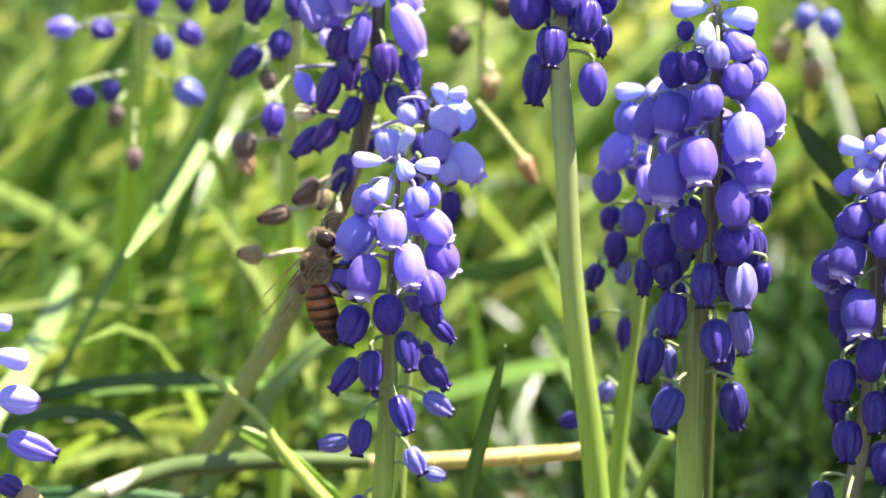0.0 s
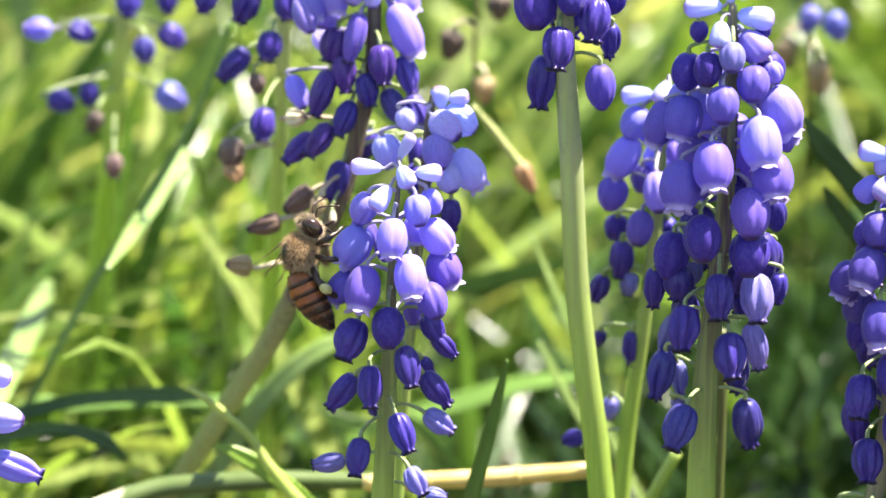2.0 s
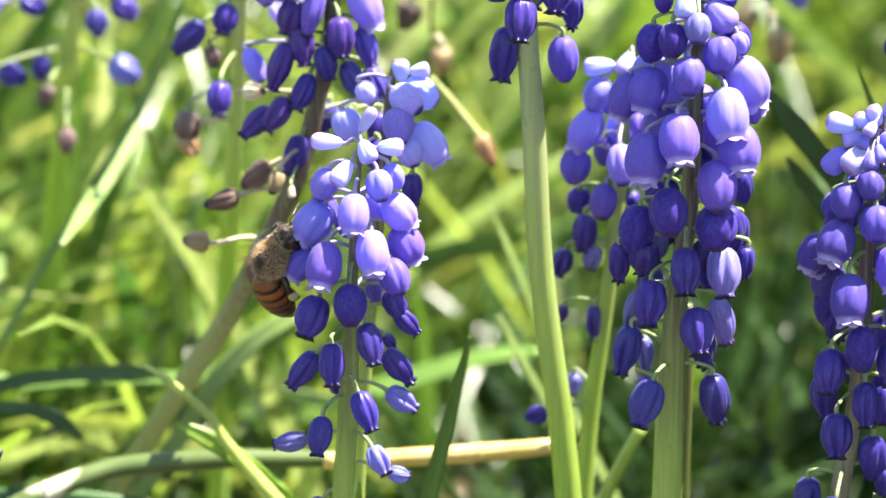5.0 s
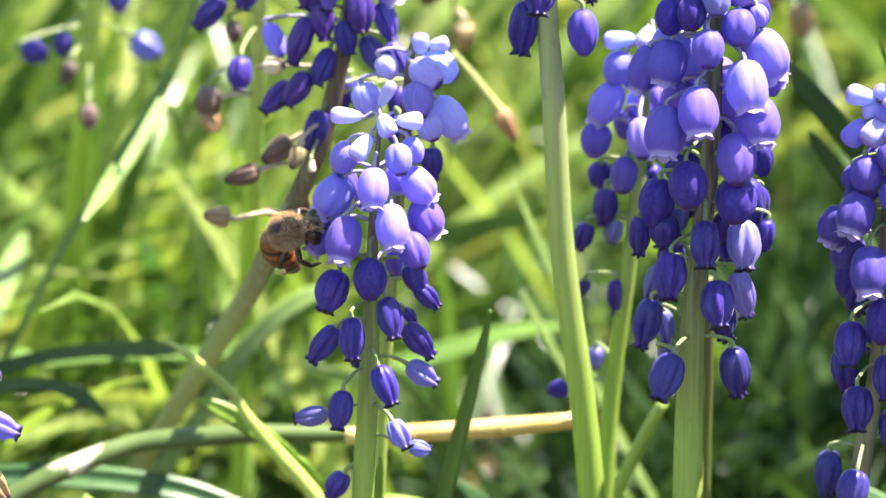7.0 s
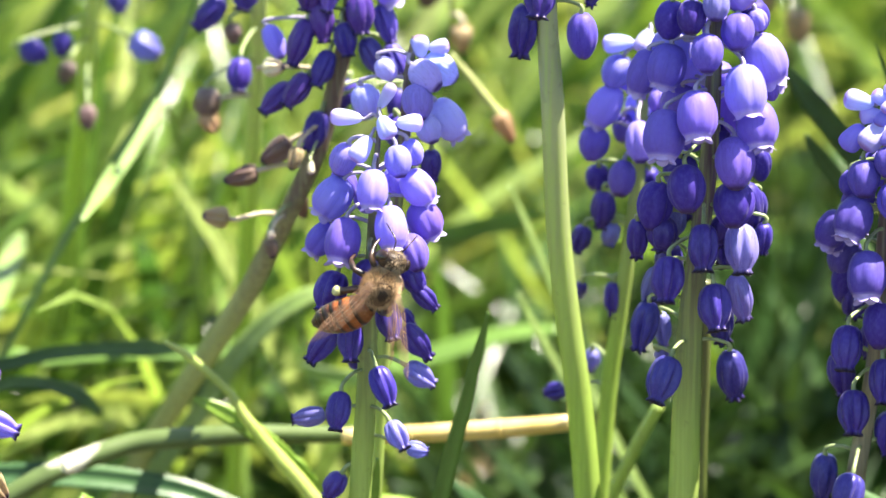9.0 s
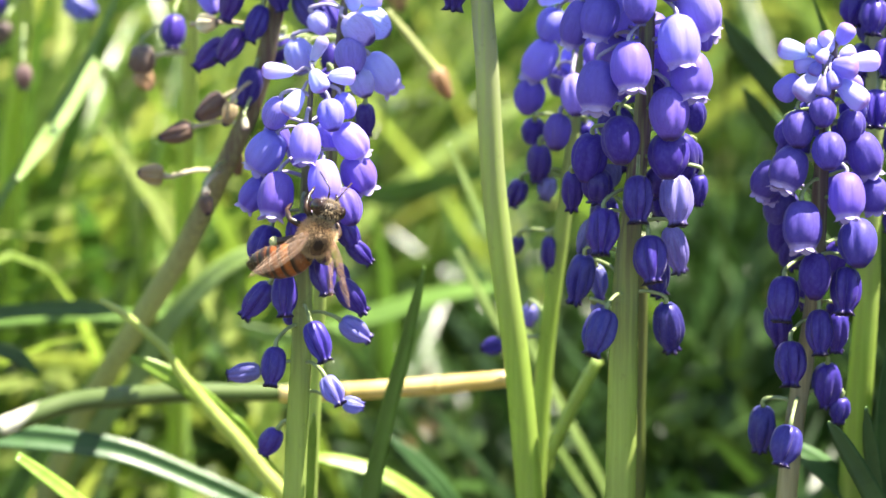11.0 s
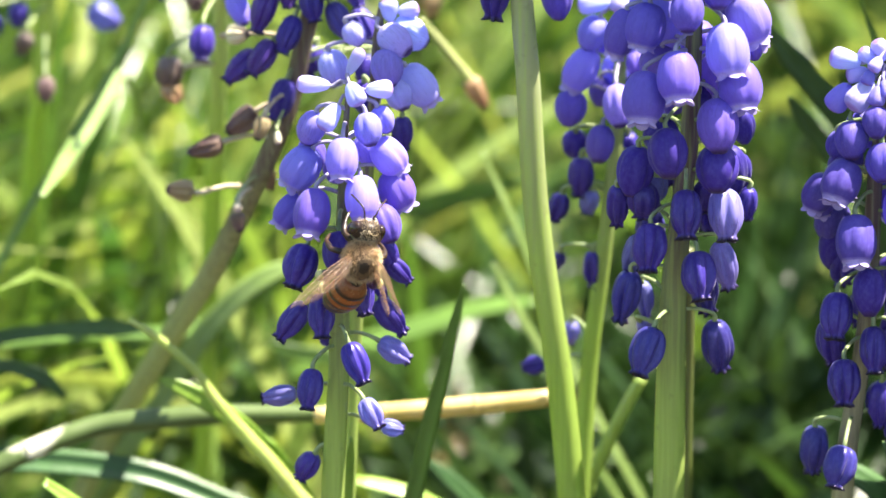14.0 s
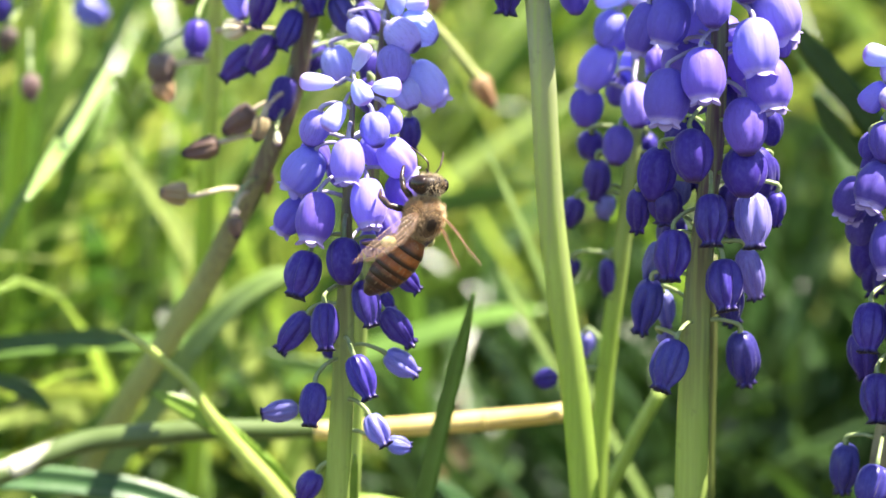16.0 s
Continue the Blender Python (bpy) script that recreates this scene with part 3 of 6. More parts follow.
A_C = [
    ("w", "k", -8.0, 4.2, 73.2, -7.4, 4.7, 72.0, 1.2),
    ("w", "m", -3.1, -0.0, 74.1, -0.5, 0.0, 72.3, 2.1),
    ("w", "k", -5.7, -3.5, 75.3, -4.4, -5.2, 72.2, 2.3),
    ("w", "m", -10.3, 0.0, 69.4, -13.3, 0.0, 68.9, 1.9),
    ("w", "k", -8.8, -3.1, 72.8, -9.3, -4.8, 69.7, 2.2),
    ("w", "m", -4.5, -2.7, 69.8, -3.1, -4.1, 67.7, 2.0),
    ("w", "m", -3.0, 0.0, 66.3, -1.1, 0.0, 65.9, 1.7),
    ("w", "k", -8.8, 0.0, 63.7, -10.1, 0.0, 61.3, 2.1),
    ("o", "v", -9.7, 0.0, 87.4, -11.6, -0.0, 84.6, 2.5),
    ("c", "v", -7.1, 2.8, 90.0, -6.6, 3.9, 87.2, 2.0),
    ("c", "v", -9.1, 1.0, 92.2, -8.1, 2.2, 89.2, 2.3)]
A_FLORETS = A_A + A_B + A_C
C_STEM = [(23.7, 1.0, 112.4, 0.71), (23.7, 1.0, 108.7, 1.11), (23.7, 1.0, 101.3, 1.39), (23.4, 1.0, 92.4, 1.64), (22.8, 1.0, 86.1, 1.80), (22.2, 1.0, 78.6, 2.26), (22.0, 1.0, 71.0, 2.53), (21.9, 1.0, 61.1, 2.75)]
C_A = [
    ("b", "p", 22.7, 1.0, 112.3, 19.4, 1.0, 112.1, 1.8),
    ("b", "p", 23.5, 1.0, 112.7, 23.5, 1.0, 113.9, 1.3),
    ("b", "p", 24.1, 1.0, 113.1, 26.1, 1.0, 113.8, 1.1),
    ("b", "p", 24.2, 1.0, 111.5, 27.4, 1.0, 111.0, 2.1),
    ("b", "p", 22.7, -0.2, 111.2, 22.5, -1.2, 109.2, 2.0),
    ("c", "k", 20.8, 1.0, 110.9, 20.9, 1.0, 109.2, 1.7),
    ("c", "k", 26.5, 1.8, 110.6, 26.5, 2.8, 108.9, 1.5),
    ("b", "l", 24.7, 0.6, 110.0, 26.6, -0.2, 108.0, 2.6),
    ("c", "m", 23.7, -1.0, 109.6, 23.6, -2.0, 107.7, 2.4),
    ("c", "m", 24.1, 3.0, 109.7, 24.2, 4.0, 107.8, 2.2),
    ("c", "k", 20.0, 1.0, 107.9, 19.7, 1.0, 104.6, 3.0),
    ("c", "k", 27.1, 1.8, 107.7, 27.3, 2.8, 104.3, 2.7),
    ("c", "k", 21.6, -0.4, 108.4, 21.5, -1.7, 105.9, 2.6)]
C_B = [
    ("c", "k", 25.6, 2.4, 108.9, 25.7, 3.7, 106.4, 2.4),
    ("c", "v", 25.6, -0.7, 107.4, 25.6, -2.2, 104.5, 2.9),
    ("c", "v", 21.8, 2.7, 107.2, 21.8, 4.2, 104.2, 2.6),
    ("c", "l", 27.1, 1.0, 107.2, 27.7, 1.0, 105.3, 1.8),
    ("c", "v", 22.9, -2.0, 105.9, 22.9, -3.5, 102.9, 3.0),
    ("c", "v", 24.2, 4.0, 105.5, 24.2, 5.5, 102.5, 2.7),
    ("o", "l", 27.4, 1.0, 104.8, 28.8, 1.0, 100.8, 4.0),
    ("o", "l", 20.6, 1.8, 105.1, 19.5, 2.8, 101.1, 3.6),
    ("o", "l", 26.1, -1.7, 103.0, 26.6, -3.9, 98.7, 3.7),
    ("o", "l", 21.9, 3.7, 102.9, 21.5, 5.9, 98.6, 3.4),
    ("o", "v", 18.1, 1.0, 103.4, 16.9, 1.0, 99.2, 2.7),
    ("o", "v", 28.6, 1.8, 103.6, 29.5, 2.8, 99.4, 2.4),
    ("o", "v", 20.0, 0.6, 104.1, 19.1, -0.3, 100.2, 3.5)]
C_C = [
    ("o", "v", 27.1, 1.4, 104.6, 27.9, 2.3, 100.6, 3.1),
    ("c", "v", 21.5, 4.4, 99.7, 20.6, 5.3, 97.5, 3.0),
    ("o", "v", 22.0, -3.3, 101.1, 22.2, -5.4, 97.1, 3.4),
    ("o", "v", 24.5, 5.3, 100.6, 24.3, 7.4, 96.6, 3.1),
    ("o", "v", 27.2, -1.8, 99.7, 27.6, -3.7, 96.1, 3.8),
    ("o", "v", 21.2, 3.8, 99.2, 20.8, 5.7, 95.6, 3.5),
    ("c", "v", 28.6, 1.0, 100.8, 28.9, 1.0, 98.8, 1.5),
    ("o", "v", 19.5, -1.9, 98.9, 19.1, -4.1, 94.7, 3.6),
    ("o", "v", 26.0, 3.9, 98.5, 26.3, 6.1, 94.3, 3.2),
    ("c", "v", 25.4, -3.0, 96.8, 25.6, -5.2, 92.6, 3.6),
    ("c", "v", 22.4, 5.0, 96.4, 22.2, 7.2, 92.2, 3.2),
    ("c", "k", 25.2, 5.9, 95.2, 25.0, 7.0, 92.5, 2.0),
    ("c", "k", 28.1, 3.6, 93.4, 28.3, 4.8, 90.1, 2.0)]
C_D = [
    ("c", "k", 21.2, -3.3, 94.3, 21.4, -5.4, 90.5, 3.3),
    ("c", "k", 24.4, 5.3, 94.5, 24.2, 7.4, 90.7, 2.9),
    ("c", "k", 19.1, 1.0, 91.2, 18.4, 1.0, 86.7, 3.1),
    ("c", "k", 26.9, 1.8, 90.8, 27.4, 2.8, 86.2, 2.8),
    ("c", "k", 25.6, -2.9, 92.7, 25.4, -4.9, 89.0, 3.5),
    ("c", "k", 21.2, 4.9, 92.2, 21.3, 6.9, 88.6, 3.1),
    ("c", "k", 28.0, 3.1, 89.6, 28.1, 4.5, 85.9, 1.8),
    ("w", "k", 19.5, 1.0, 87.9, 19.4, 1.0, 85.0, 2.7),
    ("w", "k", 25.0, 1.8, 87.7, 25.0, 2.8, 84.8, 2.5),
    ("w", "k", 17.4, 1.7, 87.4, 17.4, 3.1, 83.4, 2.0),
    ("w", "k", 22.9, -3.6, 88.9, 22.9, -5.6, 85.2, 2.9),
    ("w", "k", 22.3, 5.6, 89.3, 22.4, 7.6, 85.6, 2.6),
    ("w", "m", 26.2, -2.0, 88.4, 26.4, -4.1, 84.4, 3.1)]
C_E = [
    ("w", "m", 20.5, 4.0, 88.1, 20.3, 6.1, 84.1, 2.8),
    ("w", "k", 28.5, 1.0, 87.4, 28.4, 1.0, 84.5, 1.8),
    ("w", "k", 20.0, -3.1, 85.7, 19.7, -5.0, 82.0, 3.0),
    ("w", "k", 25.0, 5.1, 85.2, 25.3, 7.0, 81.5, 2.7),
    ("w", "k", 23.9, -3.2, 83.2, 24.3, -5.2, 79.5, 2.9),
    ("w", "k", 20.5, 5.2, 83.7, 20.2, 7.2, 79.9, 2.6),
    ("w", "m", 26.0, 1.0, 82.5, 27.0, 1.0, 78.2, 2.3),
    ("w", "m", 19.2, 1.8, 82.8, 18.4, 2.8, 78.6, 2.1),
    ("w", "n", 18.5, 1.0, 79.9, 17.6, 1.0, 75.3, 2.8),
    ("w", "n", 24.6, 1.8, 80.0, 25.3, 2.8, 75.4, 2.5),
    ("w", "m", 19.7, 5.4, 77.2, 20.1, 6.7, 73.6, 1.8),
    ("w", "n", 20.3, -3.2, 76.3, 18.9, -5.2, 72.7, 2.9),
    ("w", "n", 25.7, 1.0, 75.3, 26.3, 1.0, 70.7, 2.8)]
C_F = [
    ("w", "m", 19.6, 5.8, 73.5, 20.5, 6.4, 72.2, 1.5)]
C_FLORETS = C_A + C_B + C_C + C_D + C_E + C_F
B_STEM = [(9.0, 10.0, 119.1, 0.82), (9.2, 10.0, 104.8, 1.80), (9.5, 10.0, 99.6, 2.01), (9.9, 10.0, 94.3, 2.12), (10.5, 10.0, 83.6, 2.23), (11.5, 10.0, 74.9, 2.30), (12.6, 10.0, 67.2, 2.36), (13.6, 10.0, 57.1, 2.48)]
B_A = [
    ("c", "k", 6.5, 8.2, 112.2, 6.3, 6.2, 108.3, 3.8),
    ("c", "k", 11.8, 11.8, 111.7, 12.0, 13.8, 107.8, 3.4),
    ("w", "k", 11.9, 7.5, 110.9, 11.6, 5.7, 107.3, 3.0),
    ("w", "k", 7.6, 12.5, 110.4, 7.8, 14.3, 106.8, 2.7),
    ("w", "k", 8.6, 5.9, 108.7, 8.3, 4.1, 105.2, 3.0),
    ("w", "k", 9.5, 14.1, 108.3, 9.7, 15.9, 104.8, 2.7),
    ("w", "k", 7.4, 10.0, 104.7, 6.9, 10.0, 99.8, 2.8),
    ("c", "u", 12.3, 10.0, 103.9, 12.6, 10.0, 99.6, 2.9),
    ("w", "k", 13.3, 12.0, 107.1, 13.2, 13.3, 103.7, 2.1),
    ("c", "k", 13.4, 10.0, 111.7, 13.5, 10.0, 109.6, 2.6),
    ("c", "k", 5.5, 10.8, 111.8, 5.5, 11.8, 109.6, 2.3)]
B_B = [
    ("c", "k", 9.5, 7.0, 112.6, 9.6, 5.6, 109.8, 2.5),
    ("c", "k", 8.3, 13.0, 113.1, 8.3, 14.4, 110.3, 2.3),
    ("o", "v", 7.0, 10.0, 115.9, 6.3, 10.0, 111.9, 3.6),
    ("o", "v", 10.1, 10.8, 116.1, 10.7, 11.8, 112.1, 3.2),
    ("o", "v", 12.1, 10.0, 116.0, 12.7, 10.0, 112.0, 3.4),
    ("o", "v", 6.8, 10.8, 116.3, 6.3, 11.8, 112.3, 3.0),
    ("o", "v", 9.3, 8.3, 116.5, 9.3, 6.4, 112.8, 3.4),
    ("o", "v", 9.5, 11.7, 116.0, 9.4, 13.6, 112.3, 3.0),
    ("c", "l", 8.0, 10.0, 119.1, 7.2, 10.0, 115.4, 2.6),
    ("c", "l", 9.4, 10.8, 118.8, 10.0, 11.8, 115.1, 2.3),
    ("c", "l", 10.5, 10.0, 119.1, 11.3, 10.0, 115.4, 2.6),
    ("c", "l", 7.2, 10.8, 118.7, 6.6, 11.8, 115.0, 2.3),
    ("b", "p", 9.0, 9.3, 120.1, 9.0, 8.0, 117.6, 2.0)]
B_FLORETS = B_A + B_B
SEED_STEM = [(18.9, 22.0, 98.7, 0.72), (18.5, 22.0, 94.9, 1.03), (18.1, 22.0, 85.1, 1.30), (17.0, 22.0, 74.0, 1.47), (15.8, 22.0, 63.9, 1.58), (15.0, 22.0, 52.4, 1.81)]
SEED_A = [
    ("b", "p", 17.4, 22.0, 97.4, 14.6, 22.0, 97.1, 1.7),
    ("b", "p", 18.9, 20.9, 98.8, 18.1, 20.0, 97.2, 1.9),
    ("c", "l", 16.6, 22.0, 96.0, 15.4, 22.0, 93.3, 2.8),
    ("c", "l", 19.8, 22.0, 96.0, 20.8, 22.0, 93.2, 2.6),
    ("o", "l", 15.9, 22.0, 93.0, 13.9, 22.0, 89.2, 3.1),
    ("o", "l", 19.7, 22.8, 93.5, 21.3, 23.8, 89.7, 2.8),
    ("c", "v", 14.3, 22.0, 89.2, 13.7, 22.0, 85.9, 2.9),
    ("c", "v", 21.1, 22.8, 88.7, 21.6, 23.8, 85.4, 2.6),
    ("c", "l", 17.9, 18.6, 90.9, 18.2, 16.8, 87.4, 2.8),
    ("c", "l", 18.3, 25.4, 91.4, 18.1, 27.2, 87.9, 2.5),
    ("c", "k", 14.6, 24.6, 84.4, 14.4, 25.6, 81.9, 2.4),
    ("c", "v", 16.7, 18.2, 87.2, 16.2, 16.6, 84.2, 2.6),
    ("c", "v", 18.8, 25.8, 87.0, 19.3, 27.4, 84.0, 2.3)]
SEED_B = [
    ("w", "k", 15.0, 22.0, 82.9, 14.8, 22.0, 79.3, 2.4),
    ("w", "k", 19.3, 22.8, 82.4, 19.4, 23.8, 78.8, 2.2),
    ("w", "m", 15.9, 22.0, 79.8, 15.6, 22.0, 78.2, 1.9),
    ("w", "k", 13.3, 22.0, 79.5, 12.5, 22.0, 76.9, 2.0),
    ("c", "v", 19.7, 19.7, 93.5, 19.7, 18.7, 91.7, 1.9),
    ("c", "v", 17.1, 24.3, 93.5, 17.1, 25.3, 91.6, 1.7),
    ("c", "v", 16.8, 25.0, 89.3, 16.7, 26.1, 86.4, 2.1),
    ("w", "k", 19.3, 26.0, 83.7, 19.4, 27.3, 80.5, 2.1),
    ("w", "k", 16.1, 22.0, 74.0, 16.0, 22.0, 70.6, 2.1),
    ("w", "k", 13.2, 24.4, 73.1, 12.9, 25.0, 71.4, 1.3),
    ("w", "m", 14.3, 25.9, 65.7, 14.2, 26.8, 63.4, 1.6),
    ("w", "k", 11.7, 22.0, 63.3, 10.1, 22.0, 63.0, 1.8)]
SEED_FLORETS = SEED_A + SEED_B
LEAN_STEM = [(-8.1, 26.0, 112.0, 0.95), (-8.2, 26.0, 107.3, 1.15), (-8.3, 26.0, 103.5, 1.30), (-8.4, 26.0, 100.0, 1.45), (-8.8, 26.0, 96.6, 1.60), (-9.6, 26.0, 92.9, 1.72), (-10.7, 26.0, 88.0, 1.80), (-12.2, 26.0, 83.6, 1.88), (-15.5, 29.0, 75.6, 1.99), (-18.4, 34.0, 68.1, 2.11), (-21.7, 40.0, 60.8, 2.20), (-24.9, 46.0, 53.7, 2.25), (-27.9, 52.0, 46.8, 2.25), (-30.8, 58.0, 39.8, 2.25)]
LEAN_A = [
    ("c", "l", -15.2, 24.0, 105.7, -14.0, 23.0, 102.5, 2.3),
    ("c", "p2", -13.8, 30.0, 100.6, -12.5, 29.0, 99.0, 1.8),
    ("c", "l", -12.2, 27.0, 104.7, -13.1, 26.0, 102.0, 2.6),
    ("w", "q", -11.6, 25.0, 102.5, -12.4, 24.0, 99.4, 2.6),
    ("w", "v", -9.5, 24.0, 104.2, -10.6, 23.0, 99.7, 2.2),
    ("w", "q", -11.3, 24.5, 100.5, -10.8, 23.5, 96.6, 2.4),
    ("w", "q", -12.3, 24.0, 98.7, -13.8, 23.0, 94.5, 2.3),
    ("c", "l", -16.1, 27.0, 97.2, -14.7, 26.0, 94.2, 2.0),
    ("d", "z", -16.4, 28.0, 92.7, -14.5, 27.0, 93.2, 1.7),
    ("w", "k", -10.3, 23.5, 95.9, -11.6, 22.5, 92.7, 2.1),
    ("w", "q", -12.3, 23.5, 93.6, -14.3, 22.5, 90.7, 2.2),
    ("w", "q", -13.9, 25.0, 92.1, -16.6, 24.0, 89.6, 2.1)]
LEAN_B = [
    ("w", "q", -7.7, 23.0, 101.5, -7.3, 22.0, 97.9, 2.6),
    ("w", "k", -9.1, 23.5, 98.6, -8.5, 22.5, 95.6, 2.3),
    ("o", "l", -6.4, 25.0, 104.8, -4.3, 24.0, 99.9, 3.0),
    ("o", "l", -6.7, 27.0, 106.3, -4.6, 26.0, 103.4, 3.0),
    ("w", "u", -5.7, 24.5, 100.0, -4.6, 23.5, 96.6, 2.4),
    ("w", "u", -7.2, 24.0, 96.9, -5.4, 23.0, 93.8, 2.2),
    ("w", "u", -5.0, 25.0, 96.0, -3.5, 24.0, 93.5, 1.9),
    ("w", "k", -8.6, 29.0, 91.3, -9.3, 28.0, 88.8, 2.2),
    ("c", "m", -6.4, 28.0, 90.8, -7.5, 27.0, 88.0, 2.6),
    ("w", "k", -11.1, 25.0, 89.5, -12.3, 24.0, 85.9, 2.3),
    ("w", "k", -3.9, 30.0, 90.1, -4.5, 29.0, 87.4, 2.1)]
LEAN_C = [
    ("o", "l", -14.7, 25.0, 107.1, -13.6, 24.0, 103.3, 2.6),
    ("o", "l", -12.0, 25.0, 107.9, -11.7, 24.0, 104.0, 2.7),
    ("c", "p2", -9.2, 24.0, 108.6, -10.4, 23.0, 105.2, 2.4),
    ("c", "p", -8.4, 25.0, 107.7, -8.4, 24.0, 104.6, 2.0),
    ("o", "l", -12.8, 25.0, 109.9, -12.5, 24.0, 107.1, 2.7),
    ("o", "l", -6.6, 27.0, 109.6, -6.1, 26.0, 106.3, 3.0),
    ("c", "l", -9.8, 24.0, 111.1, -9.5, 23.0, 108.6, 2.5)]
LEAN_D = [
    ("d", "d", -14.0, 26.0, 86.2, -16.7, 26.0, 84.2, 2.4),
    ("d", "d", -17.0, 26.0, 83.3, -20.2, 26.0, 82.3, 1.8),
    ("d", "e", -13.1, 20.3, 87.6, -13.8, 19.3, 85.7, 1.5),
    ("d", "e", -19.7, 26.0, 78.6, -22.2, 26.0, 78.9, 1.9),
    ("d", "d", -15.7, 20.8, 78.4, -15.5, 20.2, 77.1, 1.5),
    ("d", "d", -13.4, 31.8, 79.3, -13.0, 33.1, 76.1, 1.6),
    ("b", "z", -15.7, 19.7, 79.9, -15.6, 19.4, 79.4, 0.8),
    ("b", "z", -12.0, 19.8, 86.5, -11.9, 19.2, 85.4, 0.7)]
LEAN_FLORETS = LEAN_A + LEAN_B + LEAN_C + LEAN_D
F_STEM = [(-2.5, 12.0, 101.0, 0.50), (-3.0, 12.0, 97.9, 0.81), (-3.5, 12.0, 90.9, 1.01), (-4.5, 12.0, 80.1, 1.12), (-5.3, 12.0, 69.2, 1.23), (-6.0, 12.0, 56.3, 1.35)]
F_A = [
    ("b", "p", -1.9, 12.0, 99.1, -2.1, 12.0, 100.8, 1.7),
    ("b", "p", -1.2, 12.0, 99.9, 0.6, 12.0, 100.2, 1.4),
    ("c", "p", -1.6, 12.0, 98.9, 1.1, 12.0, 97.0, 3.0),
    ("c", "p2", -2.7, 11.0, 98.7, -0.4, 9.6, 97.0, 2.9),
    ("c", "l", -2.4, 9.9, 97.2, -2.1, 8.6, 94.7, 2.9),
    ("o", "p2", -0.6, 12.0, 94.9, 1.7, 12.0, 91.4, 3.1),
    ("c", "p2", -1.6, 9.7, 94.3, -0.7, 8.5, 92.1, 2.3),
    ("c", "p2", -7.2, 12.0, 96.4, -6.5, 12.0, 93.5, 2.6),
    ("c", "p2", -5.6, 12.0, 98.9, -4.7, 12.0, 97.3, 2.0),
    ("c", "p2", -1.8, 10.0, 94.0, -0.8, 9.0, 91.9, 2.0),
    ("w", "k", -1.0, 12.0, 90.3, -0.8, 12.0, 87.3, 1.9),
    ("c", "k", -4.2, 15.0, 92.5, -3.9, 16.3, 89.1, 2.6)]
F_FLORETS = F_A
G_STEM = [(-34.2, 69.0, 94.6, 1.15), (-34.6, 70.4, 88.2, 1.50), (-35.3, 74.5, 80.8, 1.64), (-36.9, 81.4, 69.8, 1.79), (-38.6, 91.0, 57.6, 2.07)]
G_A = [
    ("w", "l", -41.6, 69.0, 88.5, -42.7, 69.0, 88.4, 2.4),
    ("w", "k", -39.8, 69.0, 88.7, -37.9, 69.0, 87.9, 2.3),
    ("w", "k", -33.7, 67.6, 93.3, -33.6, 66.4, 90.8, 2.6),
    ("w", "n", -32.2, 67.1, 88.3, -31.9, 65.8, 85.9, 2.3),
    ("w", "k", -30.6, 69.0, 88.7, -28.3, 69.0, 86.9, 2.5),
    ("w", "m", -31.0, 69.0, 82.3, -28.1, 69.0, 80.5, 2.7),
    ("w", "k", -42.0, 69.0, 81.3, -39.7, 69.0, 80.4, 2.4),
    ("w", "k", -37.6, 69.0, 82.8, -38.0, 69.0, 80.7, 2.1),
    ("w", "d", -37.1, 69.0, 79.8, -37.7, 69.0, 77.7, 2.0),
    ("w", "d", -35.1, 64.1, 76.9, -35.0, 63.0, 74.7, 2.0),
    ("w", "k", -30.0, 69.0, 92.9, -29.8, 69.0, 90.8, 2.3)]
G_FLORETS = G_A
H_STEM = [(-16.6, 41.0, 102.6, 1.31), (-17.2, 42.4, 97.1, 1.43), (-17.7, 46.5, 87.7, 1.55), (-18.6, 53.4, 73.5, 1.70), (-19.5, 63.0, 60.3, 1.86)]
H_A = [
    ("w", "k", -20.1, 41.0, 101.5, -21.6, 41.0, 98.0, 2.7),
    ("w", "k", -20.7, 41.0, 95.2, -23.3, 41.0, 92.3, 2.5),
    ("w", "k", -18.2, 38.8, 97.8, -18.7, 37.4, 95.2, 2.4),
    ("w", "k", -18.9, 36.7, 90.8, -19.1, 35.2, 87.9, 2.5),
    ("w", "d", -19.9, 41.0, 92.9, -19.7, 41.0, 91.2, 1.7),
    ("w", "d", -22.2, 41.0, 86.4, -22.3, 41.0, 84.3, 2.7),
    ("d", "e", -22.5, 41.0, 83.9, -22.0, 41.0, 82.9, 1.9),
    ("w", "k", -17.0, 39.5, 101.7, -16.8, 38.8, 100.2, 2.5),
    ("w", "k", -24.3, 41.0, 101.4, -24.8, 41.0, 99.7, 2.2)]
H_FLORETS = H_A
R_STEM = [(40.1, 0.0, 100.1, 0.49), (39.8, 0.0, 96.2, 0.88), (39.1, 0.0, 87.4, 1.38), (38.8, 0.0, 76.9, 1.59), (38.0, 0.0, 69.5, 1.70), (37.3, 0.0, 64.1, 1.80), (36.7, 0.0, 56.4, 1.91)]
